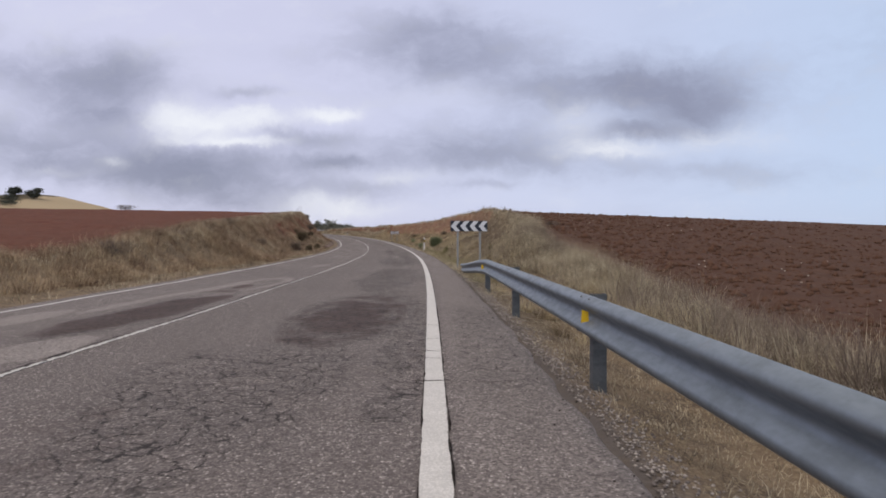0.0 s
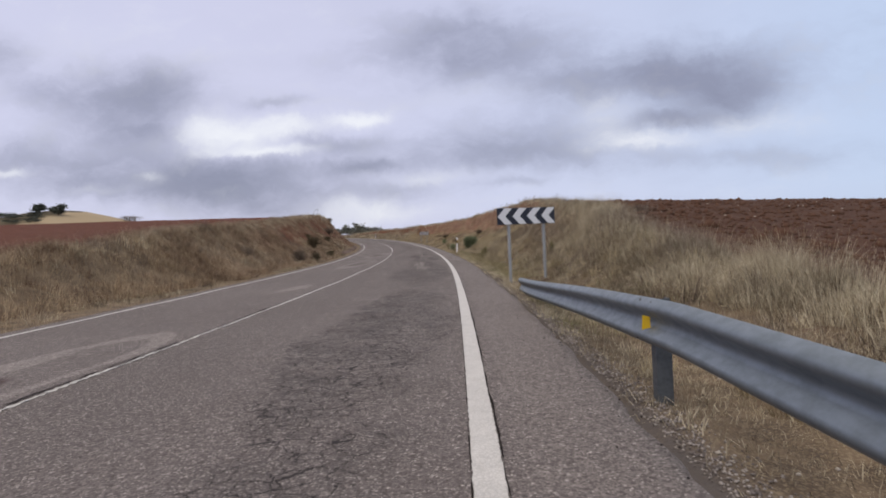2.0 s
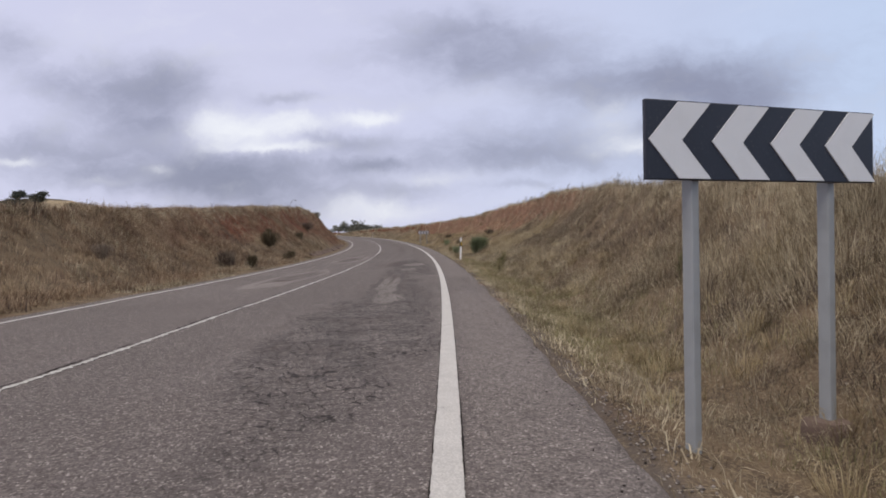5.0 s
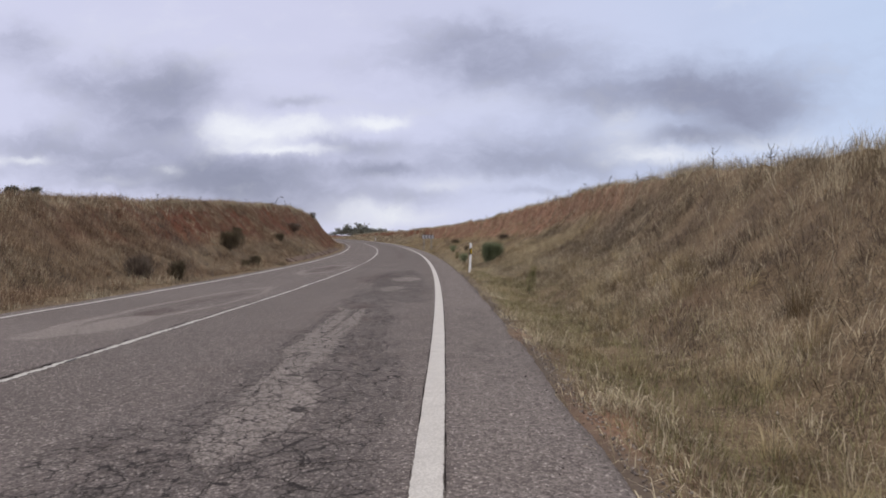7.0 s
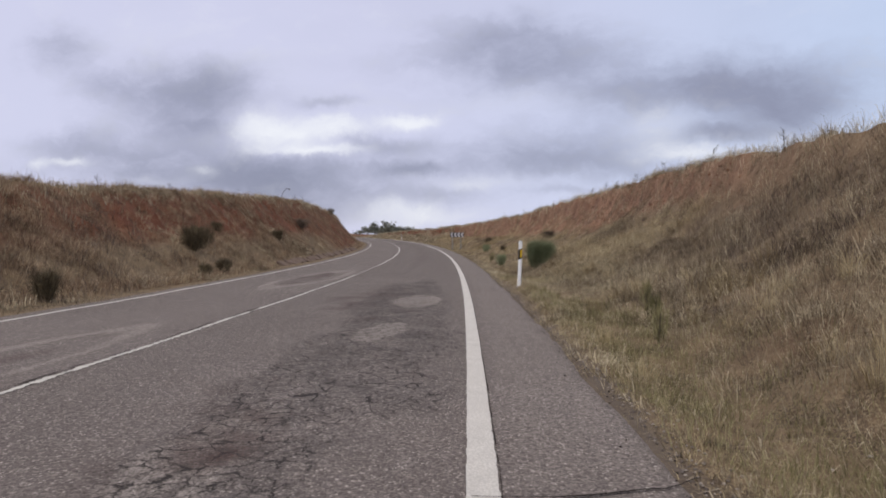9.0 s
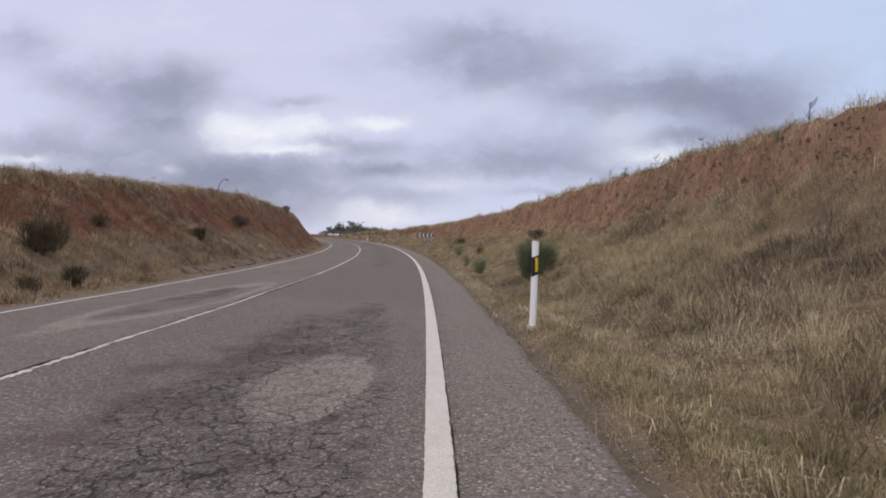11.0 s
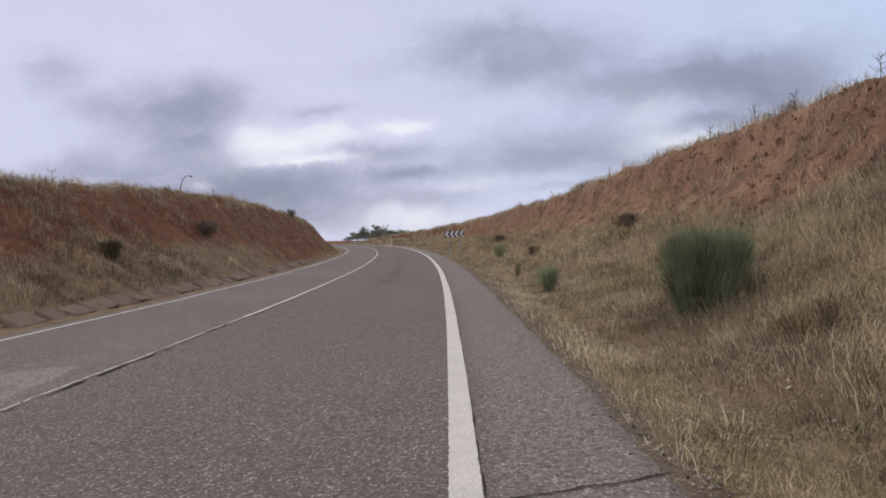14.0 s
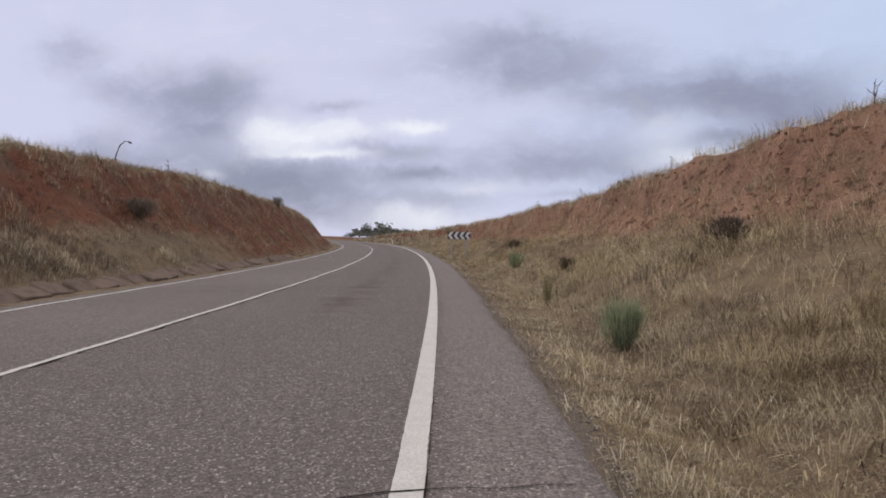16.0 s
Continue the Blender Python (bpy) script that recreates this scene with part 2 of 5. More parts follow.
def land(s, u, rough=True):
    """Height of the ground, and how much of it is: ploughed field, bare red cut."""
    s, u = np.broadcast_arrays(np.asarray(s, float), np.asarray(u, float))
    # right of the road
    c = np.interp(s, *RIGHT_CREST)
    toe = 2.5 + 0.25 * fbm(s * 0.11, s * 0 + 3, 2, 5) + 0.45 * fade(s, 55, 60) * (1 - fade(s, 66, 76))
    wide = np.maximum(np.abs(c) / 0.80, 1.2) + 0.3
    k = np.clip((u - toe) / wide, 0, 1)
    face = 0.80 * k + 0.20 * fade(k, 0.55, 1.0) - 0.12 * np.sin(np.pi * k) * fade(c, 1.0, 3.0)
    swale = -0.11 - 0.10 * np.exp(-((u - 1.9) / 0.5) ** 2)
    swale = swale + 0.23 * fade(s, 43, 49) * (1 - fade(s, 54, 59)) * fade(u, 0.95, 1.3) + 0.06 * np.exp(-((u - 1.0) / 0.25) ** 2)
    right = swale * (1 - fade(u, toe - 0.3, toe + 0.5)) + c * face - 0.035 * np.clip(u - toe - wide, 0, 120)
    lip = 0.6 * fade(k, 0.45, 0.88) * (1 - fade(k + 0.03 * fbm(s * 0.7, s * 0 + 2, 3, 37), 0.92, 0.985)) * fade(s, 40, 58) * np.clip(c / 3, 0, 1)
    right = right - lip
    field_r = fade(u, toe + wide + 0.2, toe + wide + 1.2)
    low = 0.23 * (1 - fade(s, 59, 71))
    cut_r = fade(k, 0.58 + low, 0.80 + 0.6 * low) * (1 - fade(u, toe + wide - 0.1, toe + wide + 0.5)) * fade(s, 45, 64)
    # left of the road
    v = LEFT_LINE - u
    c = np.interp(s, *LEFT_CREST)
    toe = np.interp(s, [0, 20, 60, 75, 100], [2.3, 2.3, 2.1, 1.8, 1.3]) + 0.2 * fbm(s * 0.13, s * 0 + 8, 2, 6)
    wide = np.maximum(c / np.interp(s, [0, 60, 95, 130], [0.55, 0.75, 1.05, 1.1]), 1.5)
    k = np.clip((v - toe) / wide, 0, 1)
    face = 0.85 * k + 0.15 * fade(k, 0.5, 1.0)
    left = -0.05 + c * face + 0.012 * np.clip(v - toe - wide, 0, 200)
    field_l = fade(v, toe + wide + 0.5, toe + wide + 1.8)
    cut_l = fade(k, 0.32, 0.62) * (1 - fade(k, 0.93, 1.0)) * fade(s, 40, 64) + fade(s, 84, 99) * fade(k, 0.0, 0.15) * (1 - fade(k, 0.93, 1.0))
    h = np.where(u > -3, right, left)
    field, cut = np.where(u > -3, field_r, field_l), np.clip(np.where(u > -3, cut_r, cut_l), 0, 1)
    under = (u < EDGE + 0.02) & (v < 0.42)
    h = np.where(under, -0.07, h)
    if rough:
        x, y = plan(s, u)
        away = np.where(u > -3, fade(u, 1.0, 3.0), fade(v, 0.6, 2.6))
        lump = 0.16 * fbm(x * 0.45, y * 0.45, 4, 11) + 0.11 * fbm(x * 1.7, y * 1.7, 3, 21)
        gully = -0.16 * np.abs(fbm(s * 0.9, u * 0.25, 3, 31)) * cut + 0.13 * fbm(x * 1.7, y * 1.7, 4, 33) * cut - 0.22 * fade(fbm(s * 1.3, u * 1.5, 2, 35), 0.15, 0.45) * cut
        clod = 0.03 * fbm(x * 1.9, y * 1.9, 4, 41) * field
        h = h + np.where(under, 0, away * (lump * (1 - 0.4 * field) + gully + clod) + 0.02 * fbm(x * 3, y * 3, 2, 51))
        # the mown hill and the low ridges far off
        h = h + 8.2 * np.exp(-(((x + 131) / 24) ** 2 + ((y - 218) / 36) ** 2)) + 4.2 * np.exp(-(((x + 172) / 26) ** 2 + ((y - 222) / 40) ** 2))
    return h + road_z(s), field, cut


def ground_at(s, u):
    return float(land(s, u)[0])


def spot(s, u, dz=0.0):
    x, y = plan(s, u)
    return Vector((float(x), float(y), ground_at(s, u) + dz))


# ---- mesh helpers ----
def mesh_of(name, verts, faces, mats=(), smooth=False):
    me = bpy.data.meshes.new(name)
    me.from_pydata([tuple(map(float, v)) for v in verts], [], faces)
    for m in mats:
        me.materials.append(m)
    if smooth:
        me.shade_smooth()
    me.update()
    return me


def quick_mesh(name, co, faces, mats=(), smooth=False, **attributes):
    """A mesh from numpy arrays (all faces with the same number of corners) with point attributes."""
    me = bpy.data.meshes.new(name)
    n, k = faces.shape
    me.vertices.add(len(co)), me.loops.add(n * k), me.polygons.add(n)
    me.vertices.foreach_set("co", np.ascontiguousarray(co, np.float32).ravel())
    me.loops.foreach_set("vertex_index", np.ascontiguousarray(faces, np.int32).ravel())
    me.polygons.foreach_set("loop_start", np.arange(0, n * k, k, dtype=np.int32))
    for key, value in attributes.items():
        me.attributes.new(key, "FLOAT", "POINT").data.foreach_set("value", np.ascontiguousarray(value, np.float32).ravel())
    for m in mats:
        me.materials.append(m)
    if smooth:
        me.polygons.foreach_set("use_smooth", np.ones(n, bool))
    me.update(calc_edges=True)
    return me


def sheet(rows, cols):
    """Quads of a grid of rows x cols points."""
    a = (np.arange(rows - 1)[:, None] * cols + np.arange(cols - 1)).ravel()
    return np.stack([a, a + 1, a + cols + 1, a + cols], 1)


def part(name, bm, mat, parent, label="", smooth=False):
    me = bpy.data.meshes.new(name)
    bm.to_mesh(me)
    bm.free()
    me.materials.append(mat)
    if smooth:
        me.shade_smooth()
    ob = new(name, me)
    ob.parent = parent
    return tagged(ob, label) if label else ob


def box(bm, size, m=None, bevel=0.0):
    got = bmesh.ops.create_cube(bm, size=1.0)
    bmesh.ops.scale(bm, vec=size, verts=got["verts"])
    if bevel:
        edges = list({e for v in got["verts"] for e in v.link_edges})
        made = bmesh.ops.bevel(bm, geom=edges, offset=bevel, segments=2, affect="EDGES", profile=0.5)
        vs = list({v for f in made["faces"] for v in f.verts} | {v for v in got["verts"] if v.is_valid})
    else:
        vs = got["verts"]
    if m is not None:
        bmesh.ops.transform(bm, matrix=m, verts=vs)
    return bm


def prism(bm, outline, depth, m=None, bevel=0.0):
    """An outline in x, z drawn out along y by depth."""
    a = [bm.verts.new((x, -depth / 2, z)) for x, z in outline]
    b = [bm.verts.new((x, depth / 2, z)) for x, z in outline]
    faces = [bm.faces.new(a), bm.faces.new(b[::-1])]
    n = len(a)
    faces += [bm.faces.new((a[i], b[i], b[(i + 1) % n], a[(i + 1) % n])) for i in range(n)]
    bmesh.ops.recalc_face_normals(bm, faces=faces)
    vs = a + b
    if bevel:
        made = bmesh.ops.bevel(bm, geom=list({e for v in vs for e in v.link_edges}), offset=bevel, segments=1, affect="EDGES")
        vs = list({v for f in made["faces"] for v in f.verts} | {v for v in vs if v.is_valid})
    if m is not None:
        bmesh.ops.transform(bm, matrix=m, verts=vs)
    return bm


def thing(name, label, category, where=(0, 0, 0), turn=0.0, group="", kind=""):
    ob = new(name)
    ob.empty_display_size = 0.2
    ob.matrix_world = pose(*where, 0, 0, turn)
    return tagged(ob, label, category, group, kind)


# ---- materials ----
def soil_material():
    """The whole ground: straw-littered verge, ploughed red field, red cut."""
    m, N = material("ground_soil")
    p = N.place()
    field, cut = N.attr("field"), N.attr("cut")
    big, mid, fine = N.noise(p, 0.35, 3), N.noise(p, 2.2, 5, 0.6), N.noise(p, 28.0, 4, 0.65)
    clods = N.noise(p, 6.0, 3, 0.7)
    straw = N.mix(N.ramp(mid, 0.35, 0.65), (0.078, 0.055, 0.038), (0.160, 0.114, 0.074))
    straw = N.mix(N.ramp(N.noise(N.scaled(p, 9, 9, 3), 5.0, 3), 0.48, 0.62, 0, 0.8), straw, (0.25, 0.192, 0.122))
    straw = N.mix(N.ramp(big, 0.60, 0.68, 0, 0.3), straw, (0.115, 0.062, 0.042))
    east = N.add("ShaderNodeSeparateXYZ")
    N.put(east.inputs[0], p)
    side = N.ramp(east.outputs[0], -14.0, 2.0)
    # the cuts: paler sandy clay by the near bank, deep red across the road
    rusty = N.ramp(east.outputs[0], -13.0, -3.0)
    red = N.mix(N.ramp(mid, 0.3, 0.7), N.mix(rusty, (0.135, 0.048, 0.028), (0.245, 0.136, 0.090)), N.mix(rusty, (0.215, 0.085, 0.050), (0.335, 0.202, 0.140)))
    red = N.mix(N.ramp(big, 0.42, 0.62, 0, 0.5), red, N.mix(rusty, (0.20, 0.10, 0.062), (0.36, 0.222, 0.150)))
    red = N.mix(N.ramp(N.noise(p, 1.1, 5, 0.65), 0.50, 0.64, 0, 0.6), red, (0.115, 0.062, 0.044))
    # hollows: their shade is painted into the soil colour, the bump sinks them
    shaded_holes = N.ramp(N.noise(N.scaled(p, 1.0, 1.0, 1.5), 3.4, 4, 0.6), 0.58, 0.66)
    red = N.mix(N.math("MULTIPLY", shaded_holes, 0.75), red, (0.070, 0.034, 0.024))
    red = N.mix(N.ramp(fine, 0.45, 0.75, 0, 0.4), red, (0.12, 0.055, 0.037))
    plough = N.mix(N.ramp(mid, 0.3, 0.7), N.mix(side, (0.076, 0.028, 0.018), (0.052, 0.026, 0.017)), N.mix(side, (0.125, 0.046, 0.029), (0.082, 0.042, 0.026)))
    plough = N.mix(N.ramp(big, 0.4, 0.65, 0, 0.6), plough, N.mix(side, (0.098, 0.045, 0.031), (0.070, 0.036, 0.025)))
    plough = N.mix(N.ramp(fine, 0.5, 0.8, 0, 0.4), plough, (0.165, 0.085, 0.058))
    straw = N.mix(N.math("MULTIPLY", N.attr("crumbs"), N.ramp(mid, 0.3, 0.55, 0.5, 1.0)), straw, (0.100, 0.084, 0.076))
    far = N.vmath("DISTANCE", p, (-131.0, 218.0, 14.0))
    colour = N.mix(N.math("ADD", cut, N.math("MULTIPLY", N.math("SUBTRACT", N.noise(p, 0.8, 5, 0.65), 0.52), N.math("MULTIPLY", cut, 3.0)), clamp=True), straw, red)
    colour = N.mix(field, colour, plough)
    scrubby = N.mix(N.noise(p, 0.3, 4), (0.060, 0.052, 0.035), (0.125, 0.100, 0.062))
    mown = N.mix(N.noise(p, 0.12, 4), (0.30, 0.232, 0.148), (0.36, 0.285, 0.185))
    mown = N.mix(N.ramp(N.math("ADD", east.outputs[0], N.math("MULTIPLY", big, 6.0)), -123.5, -121.0), scrubby, mown)
    colour = N.mix(N.ramp(N.math("ADD", far, N.math("MULTIPLY", big, 14.0)), 62.0, 70.0, 1.0, 0.0), colour, mown)
    h = N.math("ADD", N.math("MULTIPLY", mid, 0.6), N.math("ADD", N.math("MULTIPLY", fine, 0.2), N.math("MULTIPLY", clods, 0.5)))
    N.finish(colour, 0.95, normal=N.bump(N.math("ADD", h, N.math("MULTIPLY", cut, N.math("MULTIPLY", N.math("SUBTRACT", N.noise(p, 3.2, 5, 0.75), N.math("MULTIPLY", shaded_holes, 0.5)), 2.6))), 0.9, 0.10), spec=0.15)
    return m


def asphalt_material():
    m, N = material("worn_asphalt")
    p = N.place()
    big, mid = N.noise(p, 0.22, 3), N.noise(p, 1.3, 5, 0.6)
    stone = N.add("ShaderNodeSeparateColor")
    N.put(stone.inputs[0], N.voronoi(p, 92.0, out=1))
    stone, fleck, gritty = stone.outputs[0], stone.outputs[1], N.voronoi(p, 92.0)
    coarse, blotch = N.noise(p, 30.0, 4, 0.75), N.noise(p, 9.0, 4, 0.7)
    worn = N.attr("worn")
    light = N.ramp(N.math("ADD", N.attr("light"), N.math("MULTIPLY", N.math("ADD", N.math("SUBTRACT", blotch, 0.5), N.math("MULTIPLY", N.math("SUBTRACT", coarse, 0.5), 0.6)), 1.5)), 0.38, 0.60)
    dark = N.ramp(N.math("ADD", N.attr("dark"), N.math("MULTIPLY", N.math("SUBTRACT", mid, 0.5), 1.1)), 0.16, 0.74)
    base = N.mix(N.ramp(big, 0.35, 0.65), (0.134, 0.113, 0.109), (0.162, 0.138, 0.134))
    base = N.mix(N.ramp(mid, 0.35, 0.7, 0, 0.45), base, (0.128, 0.106, 0.099))
    base = N.mix(N.math("MULTIPLY", N.attr("fresh"), 0.65), base, (0.112, 0.094, 0.090))
    base = N.mix(N.math("MULTIPLY", N.attr("shoulder"), 0.55), base, (0.215, 0.186, 0.175))
    base = N.mix(N.math("MULTIPLY", light, N.ramp(mid, 0.25, 0.5, 0.75, 1.0)), base, (0.238, 0.208, 0.196))
    base = N.mix(N.math("MULTIPLY", dark, N.ramp(mid, 0.3, 0.6, 0.7, 1.0)), base, (0.058, 0.033, 0.030))
    # the stones in the surface: dark binder between, single pale ones
    rub = N.math("ADD", 0.7, N.math("MULTIPLY", worn, 0.3))
    base = N.mix(N.math("MULTIPLY", N.ramp(stone, 0.50, 0.05, 0.0, 0.82), rub), base, (0.050, 0.041, 0.038))
    base = N.mix(N.math("MULTIPLY", N.ramp(stone, 0.70, 0.99, 0.0, 0.52), N.math("MULTIPLY", rub, N.math("SUBTRACT", 1.0, N.math("MULTIPLY", dark, 0.65)))), base, (0.345, 0.300, 0.275))
    base = N.mix(N.math("MULTIPLY", N.ramp(fleck, 0.93, 0.96), N.math("SUBTRACT", 0.6, N.math("MULTIPLY", dark, 0.6))), base, (0.50, 0.45, 0.42))
    base = N.mix(N.ramp(coarse, 0.48, 0.64, 0.0, 0.70), base, (0.050, 0.041, 0.038))
    base = N.mix(N.ramp(blotch, 0.52, 0.72, 0.0, 0.30), base, (0.080, 0.066, 0.062))
    # crazed and single cracks where the surface is worn
    bent = N.vmath("ADD", p, N.vmath("SCALE", N.vmath("SUBTRACT", N.noise(p, 7.0, 6, 0.72, colour=True), (0.5, 0.5, 0.5)), scale=0.17))
    cells = N.voronoi(N.scaled(bent, 1.0, 0.85, 0.0), 6.8, "DISTANCE_TO_EDGE")
    small = N.voronoi(N.scaled(bent, 1.0, 0.9, 0.0), 14.0, "DISTANCE_TO_EDGE")
    ragged = N.math("MULTIPLY", N.math("SUBTRACT", coarse, 0.5), 0.085)
    gate = N.math("MULTIPLY", worn, N.ramp(N.noise(p, 1.7, 5, 0.7), 0.38, 0.56))
    broken = N.ramp(N.noise(p, 5.0, 4, 0.7), 0.36, 0.50)
    whole = N.math("SUBTRACT", 1.0, N.math("MULTIPLY", light, 0.45))
    crack = N.math("MULTIPLY", N.ramp(N.math("ADD", cells, ragged), 0.012, 0.044, 1.0, 0.0), N.math("MULTIPLY", N.ramp(worn, 0.22, 0.55), broken))
    crack2 = N.math("MULTIPLY", N.ramp(N.math("ADD", small, N.math("MULTIPLY", ragged, 1.3)), 0.01, 0.075, 0.95, 0.0), N.math("MULTIPLY", gate, N.math("MULTIPLY", whole, N.ramp(N.noise(p, 3.1, 4), 0.43, 0.56))))
    gap = N.math("MAXIMUM", crack, crack2)
    stain = N.math("MULTIPLY", N.math("MULTIPLY", gate, N.ramp(blotch, 0.36, 0.62, 0.10, 0.46)), N.math("SUBTRACT", 1.0, N.math("MULTIPLY", light, 0.85)))
    base = N.mix(stain, base, (0.054, 0.048, 0.047))
    base = N.mix(N.math("MULTIPLY", gap, 0.92), base, (0.014, 0.011, 0.011))
    h = N.math("SUBTRACT", N.math("ADD", N.math("MULTIPLY", gritty, -0.8), N.math("MULTIPLY", coarse, -0.8)), N.math("MULTIPLY", gap, 2.0))
    N.finish(base, 0.9, normal=N.bump(h, 0.5, 0.007), spec=0.22)
    return m


def paint_material(name, colour, wear):
    m, N = material(name)
    p = N.place()
    n, f = N.noise(p, 6.0, 5, 0.65), N.noise(p, 90.0, 3, 0.7)
    grit = N.voronoi(p, 75.0)
    c = N.mix(N.ramp(n, 0.3, 0.7, 0, 0.6), colour, tuple(0.80 * k for k in colour))
    c = N.mix(N.ramp(grit, 0.35, 0.6, 0.0, 0.35), c, tuple(0.5 * k for k in colour))
    c = N.mix(N.ramp(N.math("ADD", N.math("MULTIPLY", n, 0.7), N.math("MULTIPLY", f, 0.4)), 0.80 - wear, 0.86 - wear), c, (0.17, 0.15, 0.145))
    N.finish(c, 0.7, normal=N.bump(N.math("ADD", grit, f), 0.4, 0.005), spec=0.3)
    return m


def metal_material(name, colour, rough, dirt):
    m, N = material(name)
    p = N.place()
    n, f = N.noise(N.scaled(p, 3, 3, 9), 2.0, 5, 0.6), N.noise(p, 45, 3)
    c = N.mix(N.ramp(n, 0.35, 0.7), colour, tuple(0.82 * k for k in colour))
    c = N.mix(N.ramp(N.noise(p, 5.0, 6, 0.7), 0.60, 0.75, 0, dirt), c, (0.16, 0.12, 0.09))
    c = N.mix(N.ramp(N.voronoi(p, 40), 0.2, 0.7, 0, 0.06), c, (0.36, 0.39, 0.42))
    N.finish(c, N.ramp(n, 0.3, 0.7, rough, rough + 0.14), 0.8, normal=N.bump(f, 0.06, 0.003))
    return m


def plain_material(name, colour, rough=0.6, spec=0.5, stain=0.3, scale=7.0, bump=0.15):
    m, N = material(name)
    p = N.place()
    n, f = N.noise(p, scale, 5, 0.6), N.noise(p, scale * 9, 3)
    c = N.mix(N.ramp(n, 0.4, 0.75, 0, stain), colour, tuple(0.6 * k for k in colour))
    c = N.mix(N.ramp(f, 0.6, 0.8, 0, stain * 0.6), c, (0.30, 0.24, 0.19))
    N.finish(c, rough, normal=N.bump(f, bump, 0.004), spec=spec)
    return m


def blade_material(name, colours, through_light=0.25, age=0.0):
    """Grass or leaves: three colours, chosen by the tone stored with every blade."""
    m, N = material(name)
    tone, p = N.attr("tone"), N.place()
    patch = N.noise(p, 0.75, 5, 0.7)
    speck = N.noise(p, 3.6, 3, 0.6)
    f = N.math("ADD", N.math("ADD", tone, N.math("MULTIPLY", N.math("SUBTRACT", speck, 0.5), 1.9)), N.math("MULTIPLY", N.math("SUBTRACT", patch, 0.5), 2.4), clamp=True)
    c = N.mix(N.ramp(f, 0.05, 0.5), colours[0], colours[1])
    c = N.mix(N.ramp(f, 0.5, 0.95), c, colours[2])
    c = N.mix(N.ramp(N.noise(p, 0.5, 5, 0.7), 0.50, 0.62, 0.0, age), c, (0.108, 0.086, 0.066))
    N.finish(c, 0.8, spec=0.2, through_light=through_light)
    return m


SOIL, ASPHALT = soil_material(), asphalt_material()
EDGE_PAINT, CENTRE_PAINT = paint_material("edge_line_paint", (0.56, 0.535, 0.51), 0.10), paint_material("worn_line_paint", (0.54, 0.52, 0.49), 0.14)
GALVANISED, POST_METAL = metal_material("galvanised_beam", (0.205, 0.235, 0.262), 0.46, 0.2), metal_material("galvanised_post", (0.12, 0.127, 0.135), 0.6, 0.5)
WHITE_PLASTIC, BLACK_BAND = plain_material("white_plastic", (0.78, 0.78, 0.80), 0.45, 0.5, 0.12), plain_material("black_band", (0.014, 0.014, 0.02), 0.5, 0.25)
YELLOW, CONCRETE = plain_material("amber_reflector", (0.62, 0.40, 0.012), 0.25), plain_material("old_concrete", (0.34, 0.30, 0.27), 0.9, 0.2, 0.6, 9, 0.6)
SIGN_DARK, SIGN_LIGHT = plain_material("sign_dark_blue", (0.012, 0.014, 0.026), 0.45), plain_material("sign_pale_grey", (0.66, 0.66, 0.68), 0.5, 0.5, 0.12)
SIGN_POST = plain_material("sign_post_grey", (0.27, 0.28, 0.29), 0.6, 0.4, 0.3)
DARK_RUBBER = plain_material("bolt_steel", (0.10, 0.10, 0.11), 0.5)
YELLOWSTRAW = blade_material("yellow_dry_grass", ((0.115, 0.080, 0.044), (0.30, 0.235, 0.140), (0.52, 0.43, 0.27)))
STRAW = blade_material("dry_grass", ((0.098, 0.074, 0.052), (0.265, 0.216, 0.148), (0.55, 0.475, 0.34)), 0.25, 0.6)
BROWNSTRAW = blade_material("brown_dry_grass", ((0.118, 0.070, 0.047), (0.272, 0.190, 0.124), (0.47, 0.365, 0.24)), 0.25, 0.3)
GREYSTRAW = blade_material("grey_dry_grass", ((0.125, 0.080, 0.055), (0.275, 0.190, 0.128), (0.46, 0.355, 0.245)))
PALESTRAW = blade_material("pale_stalks", ((0.16, 0.125, 0.083), (0.37, 0.308, 0.213), (0.61, 0.53, 0.385)), 0.25, 0.45)
DEADWEED = blade_material("dead_weeds", ((0.075, 0.056, 0.046), (0.155, 0.118, 0.094), (0.25, 0.20, 0.158)))
GREEN = blade_material("green_weeds", ((0.115, 0.106, 0.052), (0.228, 0.206, 0.108), (0.36, 0.325, 0.185)))
BROOM = blade_material("broom_green", ((0.095, 0.112, 0.066), (0.190, 0.218, 0.130), (0.30, 0.335, 0.21)))
SCRUB = blade_material("dark_scrub", ((0.056, 0.044, 0.030), (0.112, 0.089, 0.058), (0.18, 0.145, 0.092)))
# far trees: distance haze is put into the leaf colours, paler and greyer
HAZED_LEAVES = blade_material("hazed_leaves", ((0.115, 0.118, 0.100), (0.20, 0.203, 0.168), (0.30, 0.30, 0.24)))
HILL_LEAVES = blade_material("hill_tree_leaves", ((0.052, 0.058, 0.050), (0.080, 0.088, 0.074), (0.12, 0.13, 0.105)))
DIRTY_CONCRETE, RED_LUMP = plain_material("dirty_concrete", (0.150, 0.108, 0.088), 0.95, 0.15, 0.9, 4.0, 0.8), plain_material("red_lump", (0.19, 0.088, 0.052), 0.95, 0.15, 0.6, 4.0, 0.6)
BARK, STONE = plain_material("bark", (0.10, 0.08, 0.06), 0.95, 0.2, 0.5), plain_material("pale_stone", (0.42, 0.37, 0.31), 0.9, 0.2, 0.5)
CLOD = plain_material("red_clod", (0.086, 0.044, 0.028), 0.95, 0.15, 0.6, 4.0, 0.6)

